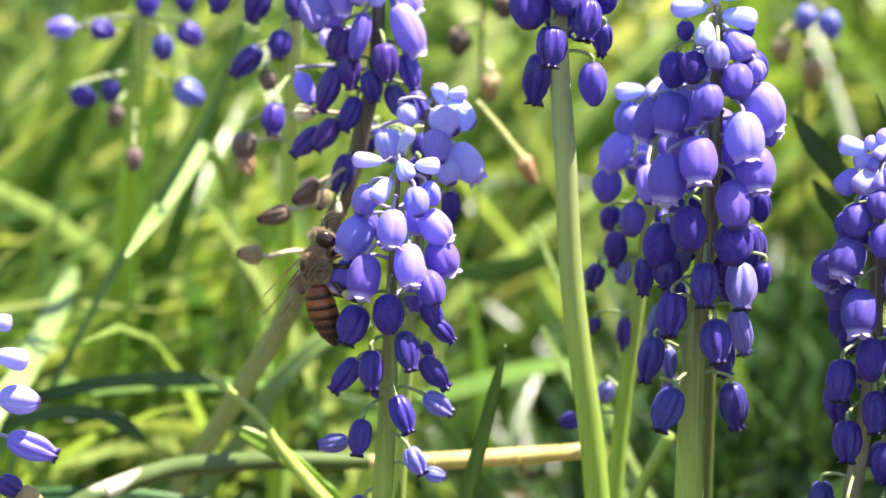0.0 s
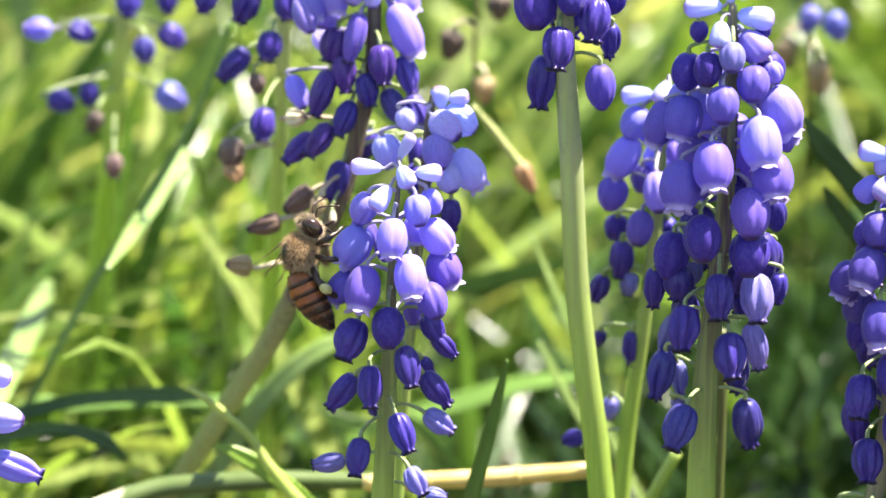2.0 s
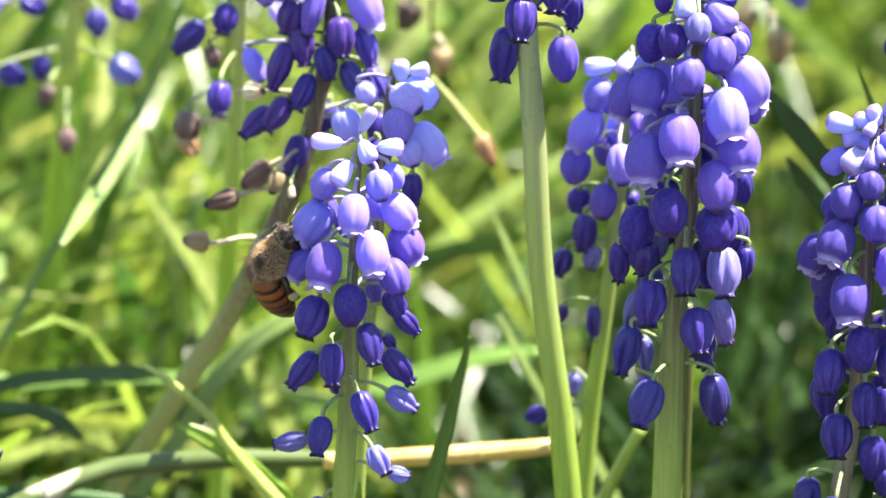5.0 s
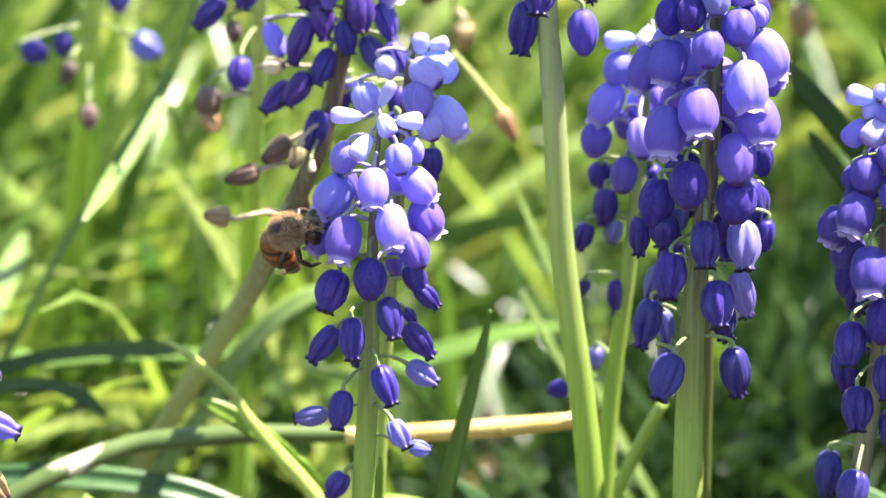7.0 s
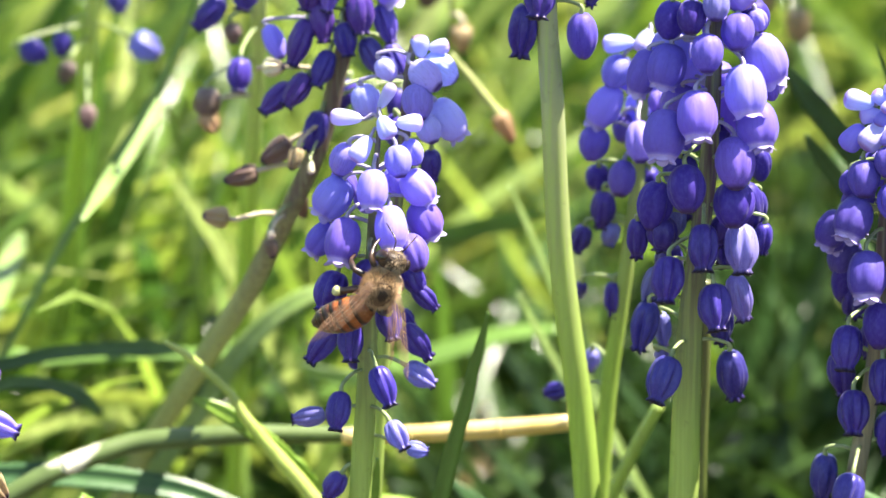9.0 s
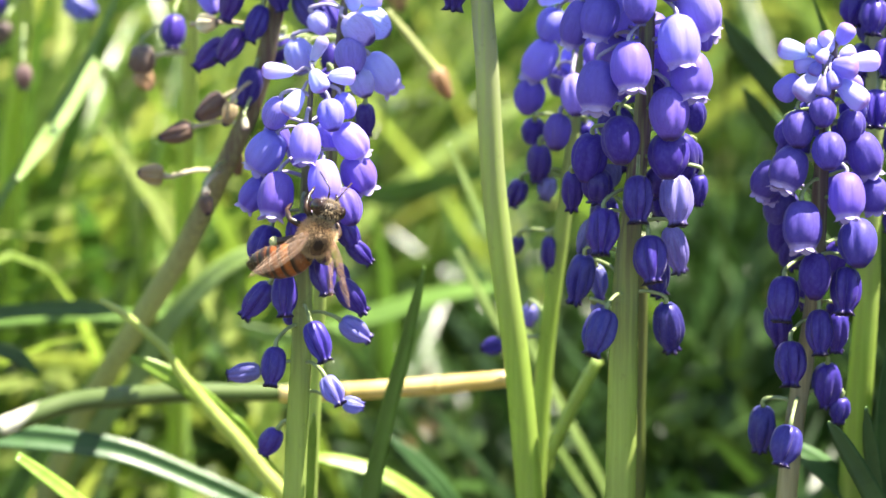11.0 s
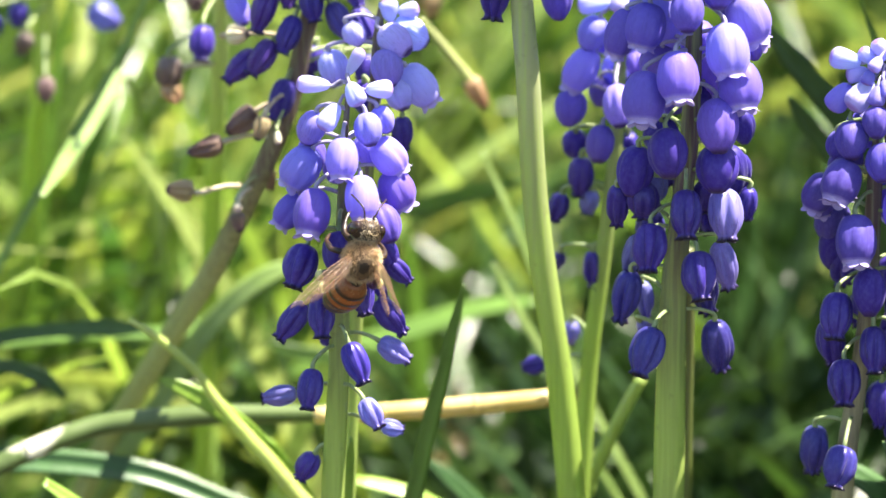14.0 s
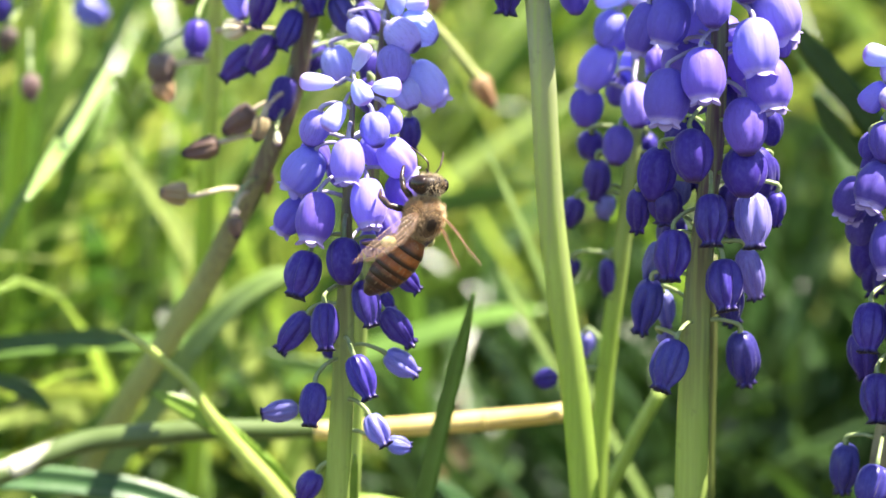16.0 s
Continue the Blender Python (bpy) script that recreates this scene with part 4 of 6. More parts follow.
R_A = [
    ("b", "p", 37.7, 0.0, 98.9, 35.1, 0.0, 99.5, 1.9),
    ("b", "p", 38.9, 0.0, 98.8, 37.7, 0.0, 100.1, 1.3),
    ("b", "p", 39.8, 0.0, 99.1, 39.0, 0.0, 100.9, 1.4),
    ("b", "l", 40.4, 0.0, 99.8, 41.2, 0.0, 101.3, 1.7),
    ("b", "p", 41.1, 0.0, 98.0, 44.1, 0.0, 98.3, 1.9),
    ("b", "l", 39.8, -1.2, 98.3, 41.6, -2.0, 98.2, 2.0),
    ("b", "p", 38.7, -0.6, 97.4, 36.8, -1.9, 95.4, 2.2),
    ("b", "l", 36.8, 0.0, 96.9, 35.3, 0.0, 94.7, 2.1),
    ("b", "p2", 40.4, -0.9, 96.6, 42.7, -2.4, 94.9, 2.2),
    ("b", "l", 38.6, -0.9, 98.5, 38.1, -1.5, 97.5, 1.2),
    ("b", "l", 39.6, -1.8, 97.9, 40.0, -2.6, 96.6, 1.4),
    ("b", "p2", 39.3, -0.9, 99.6, 38.6, -1.5, 98.7, 1.2),
    ("b", "p2", 40.6, 0.8, 98.4, 41.7, 1.4, 98.7, 1.3)]
R_B = [
    ("b", "p2", 38.5, 0.0, 98.0, 36.5, 0.0, 97.8, 1.5),
    ("b", "l", 39.1, -1.9, 97.4, 38.9, -2.6, 96.1, 1.5),
    ("b", "l", 40.8, 1.0, 96.8, 42.4, 1.9, 95.1, 1.6),
    ("c", "u", 38.9, -2.4, 95.8, 38.9, -3.4, 93.8, 2.4),
    ("c", "u", 40.7, 2.4, 96.2, 40.7, 3.4, 94.3, 2.2),
    ("c", "u", 41.7, 0.0, 93.7, 41.8, 0.0, 91.3, 2.5),
    ("c", "u", 37.9, 0.8, 94.2, 37.8, 1.8, 91.8, 2.2),
    ("c", "u", 36.9, -1.8, 94.3, 36.9, -3.1, 91.7, 2.9),
    ("c", "u", 42.0, 1.8, 94.4, 42.1, 3.1, 91.8, 2.6),
    ("c", "u", 36.0, 0.4, 92.5, 36.0, 1.2, 89.9, 2.0),
    ("c", "u", 39.4, -3.3, 92.8, 39.5, -4.7, 90.0, 2.9),
    ("c", "u", 38.9, 3.3, 92.7, 38.8, 4.7, 89.9, 2.6),
    ("o", "u", 42.3, 0.0, 91.5, 43.6, 0.0, 87.6, 3.2)]
R_C = [
    ("o", "u", 37.2, 0.8, 91.4, 36.2, 1.8, 87.6, 2.9),
    ("o", "u", 36.7, -2.5, 91.0, 35.3, -4.4, 87.7, 3.4),
    ("o", "u", 40.8, 2.5, 91.3, 41.9, 4.4, 88.0, 3.1),
    ("o", "u", 35.0, 0.0, 88.9, 33.8, 0.0, 85.5, 2.6),
    ("o", "u", 42.5, 0.8, 89.3, 43.5, 1.8, 85.9, 2.3),
    ("o", "v", 41.0, -3.7, 89.2, 41.1, -5.7, 85.4, 3.2),
    ("o", "v", 36.9, 3.7, 88.8, 36.9, 5.7, 84.9, 2.9),
    ("o", "u", 43.7, 0.0, 87.4, 43.9, 0.0, 84.1, 2.7),
    ("o", "u", 34.8, 0.8, 87.8, 34.7, 1.8, 84.6, 2.4),
    ("o", "u", 37.2, -4.1, 86.7, 37.2, -6.3, 82.7, 3.5),
    ("o", "u", 40.5, 4.1, 87.2, 40.5, 6.3, 83.2, 3.2),
    ("c", "k", 36.0, 3.5, 82.8, 36.0, 5.1, 78.5, 2.5),
    ("c", "u", 42.1, -3.0, 84.7, 42.3, -5.1, 80.8, 3.5)]
R_D = [
    ("c", "u", 36.0, 3.0, 85.1, 35.8, 5.1, 81.2, 3.2),
    ("c", "k", 38.4, -4.4, 82.0, 38.4, -6.4, 78.3, 3.0),
    ("c", "k", 38.7, 4.4, 82.2, 38.6, 6.4, 78.5, 2.7),
    ("w", "k", 41.3, -3.7, 80.4, 41.0, -5.7, 76.7, 3.0),
    ("w", "k", 36.9, 3.7, 80.7, 37.1, 5.7, 77.0, 2.7),
    ("w", "k", 35.9, -3.8, 79.6, 35.6, -5.7, 76.0, 2.9),
    ("w", "k", 41.0, 3.8, 79.8, 41.2, 5.7, 76.1, 2.6),
    ("w", "k", 35.4, 0.0, 75.6, 35.9, 0.0, 71.6, 2.5),
    ("w", "k", 41.2, 0.8, 76.1, 40.7, 1.8, 72.1, 2.2),
    ("w", "k", 38.9, -4.4, 76.7, 38.9, -6.3, 73.1, 2.4),
    ("w", "k", 38.5, 4.4, 76.4, 38.5, 6.3, 72.8, 2.1),
    ("w", "k", 41.0, 0.0, 74.8, 40.8, 0.0, 71.0, 2.2),
    ("w", "k", 35.7, 0.8, 75.0, 35.9, 1.8, 71.3, 2.0)]
R_E = [
    ("w", "k", 36.5, -4.3, 73.7, 36.4, -6.2, 70.1, 2.9),
    ("w", "k", 40.1, 0.0, 69.9, 40.0, -0.0, 65.7, 2.6),
    ("w", "k", 41.4, -0.0, 66.7, 41.2, 0.0, 64.2, 2.0),
    ("w", "n", 34.5, 0.0, 65.8, 34.3, 0.0, 61.5, 2.7),
    ("w", "n", 36.6, -4.5, 65.8, 35.7, -6.2, 62.6, 3.0)]
R_FLORETS = R_A + R_B + R_C + R_D + R_E
Q_STEM = [(44.9, 14.0, 101.5, 1.00), (44.9, 14.0, 93.0, 1.72), (44.8, 14.0, 82.4, 2.03), (44.7, 14.0, 71.5, 2.25), (44.2, 14.0, 60.5, 2.47), (43.7, 14.0, 50.4, 2.60)]
Q_A = [
    ("w", "k", 42.9, 14.0, 99.9, 42.7, 14.0, 97.6, 2.5),
    ("w", "k", 46.0, 14.8, 100.3, 46.2, 15.8, 97.9, 2.3),
    ("w", "k", 44.6, 12.5, 99.9, 44.3, 11.1, 97.2, 2.8),
    ("w", "k", 44.7, 15.5, 100.0, 45.0, 16.9, 97.3, 2.5),
    ("w", "k", 46.7, 14.0, 99.4, 47.0, 14.0, 96.2, 2.5),
    ("w", "k", 43.6, 14.8, 99.8, 43.4, 15.8, 96.6, 2.3),
    ("w", "k", 44.0, 14.0, 95.2, 43.6, 14.0, 92.5, 2.5),
    ("w", "k", 45.9, 14.8, 95.6, 46.2, 15.8, 93.0, 2.3),
    ("w", "k", 45.8, 11.6, 96.5, 45.5, 10.0, 93.3, 2.7),
    ("w", "k", 44.4, 16.4, 96.9, 44.7, 18.0, 93.8, 2.4),
    ("w", "k", 44.8, 10.1, 92.2, 44.5, 8.5, 89.1, 2.7),
    ("w", "k", 44.6, 17.9, 92.6, 44.9, 19.5, 89.4, 2.4),
    ("w", "k", 47.0, 14.0, 87.7, 46.8, 14.0, 84.5, 2.5)]
Q_B = [
    ("w", "k", 43.7, 14.8, 87.3, 43.8, 15.8, 84.1, 2.3),
    ("w", "k", 47.7, 14.0, 80.2, 46.7, 14.0, 77.0, 2.5),
    ("w", "k", 42.8, 14.8, 79.8, 43.5, 15.8, 76.6, 2.3),
    ("w", "k", 42.6, 14.0, 103.1, 42.4, 14.0, 100.4, 2.5),
    ("w", "k", 46.8, 14.8, 102.7, 46.9, 15.8, 100.1, 2.3),
    ("w", "k", 45.1, 13.4, 103.8, 44.8, 12.2, 101.0, 2.5),
    ("w", "k", 45.4, 14.6, 103.4, 45.6, 15.8, 100.7, 2.3),
    ("w", "k", 46.9, 14.0, 103.6, 47.2, 14.0, 100.4, 2.5),
    ("w", "k", 43.9, 14.8, 104.0, 43.7, 15.8, 100.9, 2.3)]
Q_FLORETS = Q_A + Q_B
N_STEM = [(-44.8, -10.0, 86.9, 0.71), (-44.7, -10.0, 82.6, 1.01), (-44.7, -10.0, 77.2, 1.42), (-44.8, -10.0, 68.5, 1.74)]
N_A = [
    ("b", "p", -42.4, -10.0, 81.5, -39.4, -10.0, 80.8, 2.1),
    ("c", "p2", -42.2, -10.0, 77.3, -38.3, -10.0, 76.8, 2.8),
    ("w", "l", -41.4, -10.0, 73.3, -36.9, -10.0, 71.4, 2.6),
    ("c", "l", -46.7, -10.0, 79.3, -48.8, -10.0, 78.2, 2.5),
    ("c", "l", -44.6, -12.8, 81.0, -44.6, -14.5, 77.9, 2.8),
    ("w", "v", -46.1, -10.0, 75.0, -46.9, -10.0, 71.7, 2.5),
    ("w", "v", -43.9, -14.1, 75.6, -43.6, -15.8, 72.5, 2.5),
    ("w", "k", -42.4, -10.0, 69.1, -40.4, -10.0, 67.7, 2.2),
    ("b", "p", -42.8, -10.0, 84.8, -40.8, -10.0, 84.5, 1.7),
    ("b", "p", -44.8, -10.0, 85.3, -44.7, -10.0, 87.4, 1.5),
    ("d", "e", -40.5, -10.0, 68.1, -38.1, -10.0, 65.2, 2.3)]
N_FLORETS = N_A
U_STEM = [(35.4, 82.0, 90.1, 0.41), (35.9, 87.5, 74.7, 0.36), (36.9, 104.0, 53.0, 0.37)]
U_A = [
    ("d", "e", 33.1, 82.0, 83.9, 33.4, 82.0, 81.1, 2.4),
    ("d", "e", 36.4, 82.0, 81.5, 36.8, 82.0, 78.0, 2.6),
    ("w", "m", 37.7, 82.0, 87.0, 38.5, 82.0, 84.5, 2.6),
    ("w", "m", 36.0, 82.0, 87.6, 35.3, 82.0, 85.6, 2.4)]
U_FLORETS = U_A
V_STEM = [(1.2, 74.0, 92.2, 0.41), (0.9, 79.5, 77.0, 0.41), (0.3, 96.0, 58.8, 0.43)]
V_A = [
    ("d", "d", -1.0, 74.0, 87.1, -1.8, 74.0, 84.3, 2.6),
    ("d", "e", 2.1, 74.0, 82.2, 2.0, 74.0, 79.1, 2.4),
    ("d", "d", 3.6, 74.0, 91.1, 3.4, 74.0, 88.6, 2.4)]
V_FLORETS = V_A

front_flower = grape_hyacinth("grape hyacinth with pale buds, violet bells and faded lower florets", A_STEM, A_FLORETS, STEM_GREEN, 11)
grape_hyacinth("tall full grape hyacinth with crowded violet-blue bells", C_STEM, C_FLORETS, STEM_GREEN, 12)
grape_hyacinth("grape hyacinth on a thick pale green stem, deep blue lower florets", B_STEM, B_FLORETS, STEM_PALE, 13)
grape_hyacinth("grape hyacinth half hidden behind a fuller one, violet bells", SEED_STEM, SEED_FLORETS, STEM_PALE, 14)
grape_hyacinth("leaning grape hyacinth with indigo florets and brown dried ones", LEAN_STEM, LEAN_FLORETS, STEM_LEAN, 15)
grape_hyacinth("grape hyacinth with pale lavender bells close behind another", F_STEM, F_FLORETS, STEM_GREEN, 16)
grape_hyacinth("sparse blurred grape hyacinth with wide-set faded florets", G_STEM, G_FLORETS, STEM_PALE, 17)
grape_hyacinth("grape hyacinth with few dark indigo and withered florets", H_STEM, H_FLORETS, STEM_PALE, 18)
grape_hyacinth("grape hyacinth with a star of pale buds on a brownish stem", R_STEM, R_FLORETS, STEM_BROWN, 19)
grape_hyacinth("dark indigo grape hyacinth on a broad green stem", Q_STEM, Q_FLORETS, STEM_PALE, 20)
grape_hyacinth("pale lavender grape hyacinth at the edge of the clump", N_STEM, N_FLORETS, STEM_GREEN, 21)
grape_hyacinth("withered grape hyacinth with tan dry florets", U_STEM, U_FLORETS, STEM_OLIVE, 22)
grape_hyacinth("withered thin grape hyacinth with brown seed cases", V_STEM, V_FLORETS, STEM_OLIVE, 23)

# the lens keeps its focus on a bell half way up the front flower
cam.data.dof.focus_object = [o for o in front_flower.children if o.name.startswith("floret")][14]

# ---- leaves and stalks ----
leaf("leaf", "dark green pointed strap leaf rising beside the flowers", [(4.4, 14.0, 73.9, 0.15), (3.9, 14.0, 72.0, 0.72), (3.1, 14.0, 68.8, 1.23), (2.3, 14.0, 65.1, 1.43), (1.2, 14.0, 60.8, 1.64), (-0.1, 14.0, 54.8, 1.74), (-1.9, 14.0, 47.2, 1.94), (-9.3, 14.0, 22.1, 1.94), (-13.9, 14.0, -3.0, 1.94)], LEAF_BLADE, (0.3, -1, 0.1))
stalk("dry_stalk", "sun-bleached straw stalk lying across the grass", [(12.5, 27.0, 58.0, 1.57), (5.5, 27.0, 57.3, 1.78), (-2.9, 27.0, 56.7, 1.68), (-9.2, 27.0, 56.4, 1.57)], STRAW)
stalk("dry_stalk", "fallen olive-green flower stalk with sun patches painted in its colour", [(-4.5, 31.0, 55.1, 1.40), (-12.0, 31.0, 55.0, 1.70), (-18.5, 31.0, 55.0, 1.90), (-23.8, 31.0, 54.6, 2.00), (-28.7, 31.0, 54.1, 2.00), (-32.1, 30.0, 53.4, 2.00), (-35.6, 29.0, 52.3, 2.00), (-38.7, 28.0, 51.1, 2.00), (-42.5, 27.0, 49.0, 2.00), (-46.7, 26.0, 46.6, 2.00)], FALLEN)
seed_stalk = stalk("seed_stalk", "pale yellow-green drooping stalk with a dry tan seed case", [(0.9, 52.0, 86.3, 0.49), (2.8, 52.0, 84.0, 0.71), (4.5, 52.0, 81.7, 0.82), (5.7, 52.0, 80.1, 0.99)], STALK_PALE)
seed_case((0.0055, 0.0520, 0.0804), (0.0071, 0.0520, 0.0773), 0.0021, seed_stalk)
leaf("leaf", "long arching dark green leaf with a pale sunlit edge", [(-43.9, 37.0, 48.0, 2.29), (-37.5, 37.0, 48.1, 2.49), (-31.1, 37.0, 47.6, 2.49), (-24.6, 37.0, 46.4, 2.39), (-18.2, 37.0, 43.7, 2.29), (-12.3, 37.0, 40.7, 2.29), (-5.3, 37.0, 36.0, 2.36), (10.8, 37.0, 11.4, 2.36), (19.9, 37.0, -3.0, 2.27)], LEAF_BLUE, (0.1, -0.75, 0.6), fold=0.55)
leaf("leaf", "green strap leaf bending down into the grass", [(-33.2, 14.0, 55.5, 1.02), (-30.7, 14.0, 53.5, 1.53), (-27.7, 14.0, 50.9, 1.74), (-23.7, 14.0, 46.7, 1.84), (-8.2, 14.0, 21.8, 1.84), (1.3, 14.0, -3.0, 1.84)], LEAF_BRIGHT, (0.1, -0.6, 1))
stalk("grass_stalk", "thin yellow-green grass stalk with a knotted tip", [(-25.7, 24.0, 67.1, 0.42), (-23.6, 24.0, 65.7, 0.73), (-21.6, 24.0, 63.9, 0.78), (-19.6, 24.0, 61.8, 0.83), (-18.3, 24.0, 59.6, 1.04), (-16.0, 24.0, 56.5, 1.36), (-13.2, 24.0, 53.1, 1.46), (-10.9, 24.0, 50.0, 1.46), (-7.2, 24.0, 45.0, 1.46), (8.2, 24.0, 21.0, 1.46), (17.8, 24.0, -3.0, 1.46)], GRASS_STALK)
leaf("leaf", "bright green grass leaf crossing the stalk", [(-23.1, 26.0, 60.6, 0.52), (-20.7, 26.0, 59.4, 1.57), (-17.6, 26.0, 57.4, 1.78), (-14.5, 26.0, 54.6, 1.67), (-10.9, 26.0, 50.0, 1.57), (4.6, 26.0, 23.5, 1.57), (14.1, 26.0, -3.0, 1.57)], LEAF_BRIGHT, (0, -1, 0.4))
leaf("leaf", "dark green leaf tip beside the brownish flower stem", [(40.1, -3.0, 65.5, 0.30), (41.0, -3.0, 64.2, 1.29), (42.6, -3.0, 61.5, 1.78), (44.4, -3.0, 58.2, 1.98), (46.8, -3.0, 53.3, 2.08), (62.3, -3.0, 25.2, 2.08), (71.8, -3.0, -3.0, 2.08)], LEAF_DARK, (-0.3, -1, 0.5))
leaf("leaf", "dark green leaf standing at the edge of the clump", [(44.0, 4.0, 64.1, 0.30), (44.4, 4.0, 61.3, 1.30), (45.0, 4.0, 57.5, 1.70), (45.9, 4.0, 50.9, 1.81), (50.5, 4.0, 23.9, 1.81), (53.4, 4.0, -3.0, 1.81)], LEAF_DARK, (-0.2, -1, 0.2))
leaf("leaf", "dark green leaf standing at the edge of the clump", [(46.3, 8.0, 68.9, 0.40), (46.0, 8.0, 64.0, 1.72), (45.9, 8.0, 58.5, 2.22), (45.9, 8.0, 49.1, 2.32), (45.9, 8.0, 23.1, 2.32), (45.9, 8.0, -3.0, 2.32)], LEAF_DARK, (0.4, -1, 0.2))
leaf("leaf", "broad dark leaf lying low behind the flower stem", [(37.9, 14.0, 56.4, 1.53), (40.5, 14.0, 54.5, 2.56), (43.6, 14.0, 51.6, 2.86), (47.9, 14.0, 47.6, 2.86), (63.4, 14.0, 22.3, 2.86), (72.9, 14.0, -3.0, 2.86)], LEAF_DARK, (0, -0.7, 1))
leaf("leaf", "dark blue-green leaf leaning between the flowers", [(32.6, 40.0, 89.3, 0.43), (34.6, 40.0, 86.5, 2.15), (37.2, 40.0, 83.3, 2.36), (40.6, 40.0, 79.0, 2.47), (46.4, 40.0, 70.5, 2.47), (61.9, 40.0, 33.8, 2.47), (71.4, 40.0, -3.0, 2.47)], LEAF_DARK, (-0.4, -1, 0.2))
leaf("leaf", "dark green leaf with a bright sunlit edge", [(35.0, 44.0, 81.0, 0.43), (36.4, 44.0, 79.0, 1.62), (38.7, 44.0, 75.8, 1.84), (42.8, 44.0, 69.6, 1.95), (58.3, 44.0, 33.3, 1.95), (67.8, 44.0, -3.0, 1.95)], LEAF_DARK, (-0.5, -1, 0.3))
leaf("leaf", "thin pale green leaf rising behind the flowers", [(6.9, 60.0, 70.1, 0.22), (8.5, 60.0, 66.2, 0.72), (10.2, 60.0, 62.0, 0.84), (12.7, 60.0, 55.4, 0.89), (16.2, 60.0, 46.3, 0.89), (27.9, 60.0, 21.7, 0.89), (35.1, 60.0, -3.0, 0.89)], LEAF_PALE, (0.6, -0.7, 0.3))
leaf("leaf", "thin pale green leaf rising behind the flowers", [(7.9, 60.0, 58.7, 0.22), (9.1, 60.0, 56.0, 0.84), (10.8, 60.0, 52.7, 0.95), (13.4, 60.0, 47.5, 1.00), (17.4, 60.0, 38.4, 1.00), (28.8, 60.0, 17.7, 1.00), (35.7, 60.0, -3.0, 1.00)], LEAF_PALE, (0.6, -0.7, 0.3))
stalk("flower_stalk", "thin slanting green stalk of a grape hyacinth", [(20.7, 26.0, 60.3, 1.15), (18.8, 26.0, 56.6, 1.26), (16.2, 26.0, 50.8, 1.36), (14.2, 26.0, 46.2, 1.47), (0.6, 26.0, 21.6, 1.47), (-7.7, 26.0, -3.0, 1.47)], STEM_GREEN, False)
# the dark olive material replaces the shadow of the stem in front
stalk("flower_stalk", "flower stalk close behind another, shade put into its dark olive colour", [(24.0, 12.0, 77.9, 1.12), (24.0, 12.0, 69.2, 1.27), (23.9, 12.0, 61.5, 1.32), (23.9, 12.0, 51.4, 1.43), (23.7, 12.0, 44.8, 1.53), (23.2, 12.0, 20.9, 1.53), (22.9, 12.0, -3.0, 1.53)], STEM_OLIVE, False)
leaf("leaf", "narrow green leaf beside the front flower stem", [(-5.6, 6.0, 62.7, 0.20), (-5.8, 6.0, 61.0, 0.81), (-6.1, 6.0, 57.7, 1.01), (-6.5, 6.0, 53.3, 1.11), (-9.8, 6.0, 25.1, 1.11), (-11.9, 6.0, -3.0, 1.11)], LEAF_BRIGHT, (0.3, -1, 0))
leaf("leaf", "long slanting green grass leaf behind the flowers", [(-23.1, 60.0, 92.1, 0.45), (-24.9, 60.0, 86.7, 0.72), (-27.4, 60.0, 81.0, 0.84), (-30.3, 60.0, 75.6, 0.89), (-34.1, 60.0, 69.2, 0.89), (-38.8, 60.0, 61.2, 0.89), (-54.3, 60.0, 29.1, 0.89), (-63.8, 60.0, -3.0, 0.89)], LEAF_MID, (-0.6, -1, 0.2))
leaf("leaf", "broad green grass blade, sunlight put into its pale colour", [(-34.5, 44.0, 71.9, 0.50), (-33.0, 52.0, 72.1, 1.50), (-31.3, 64.0, 71.6, 1.80), (-29.7, 76.0, 71.2, 1.60), (-28.5, 86.0, 69.5, 1.40), (-27.0, 100.0, 56.0, 1.60), (-25.5, 110.0, 25.0, 1.50), (-25.0, 113.0, -3.0, 1.50)], LEAF_PALE, (0.25, -0.6, 0.9))
leaf("leaf", "green grass blade with a broad tip, sunlight put into its pale colour", [(-44.2, 95.0, 52.2, 0.47), (-44.5, 86.0, 52.9, 2.33), (-45.2, 70.0, 54.3, 2.84), (-46.3, 52.0, 55.6, 2.86), (-49.3, 40.0, 52.3, 2.69), (-51.8, 45.0, 24.7, 2.69), (-53.3, 50.0, -3.0, 2.69)], LEAF_PALE, (0.25, -0.6, 0.9))
leaf("leaf", "dark green strap leaf arching level over the grass", [(-24.8, 48.0, 56.9, 0.40), (-28.4, 48.0, 57.2, 1.60), (-32.8, 48.0, 57.1, 1.40), (-37.2, 48.0, 56.7, 1.40), (-41.1, 48.0, 55.8, 1.40), (-46.7, 48.0, 53.8, 1.40), (-52.4, 48.0, 48.7, 1.40), (-54.0, 48.0, 20.0, 1.4), (-58.0, 48.0, -3.0, 1.4)], LEAF_DARK, (0.1, -1, 0.2))
leaf("leaf", "dark green leaf bowed over in the grass", [(-32.9, 44.0, 51.8, 0.40), (-34.8, 44.0, 53.6, 1.50), (-37.3, 44.0, 54.7, 1.30), (-40.0, 44.0, 55.1, 1.30), (-43.0, 44.0, 54.7, 1.30), (-47.5, 44.0, 53.0, 1.30), (-52.0, 44.0, 48.5, 1.30), (-54.0, 44.0, 20.0, 1.3), (-57.0, 44.0, -3.0, 1.3)], LEAF_DARK, (0.1, -1, 0.15))
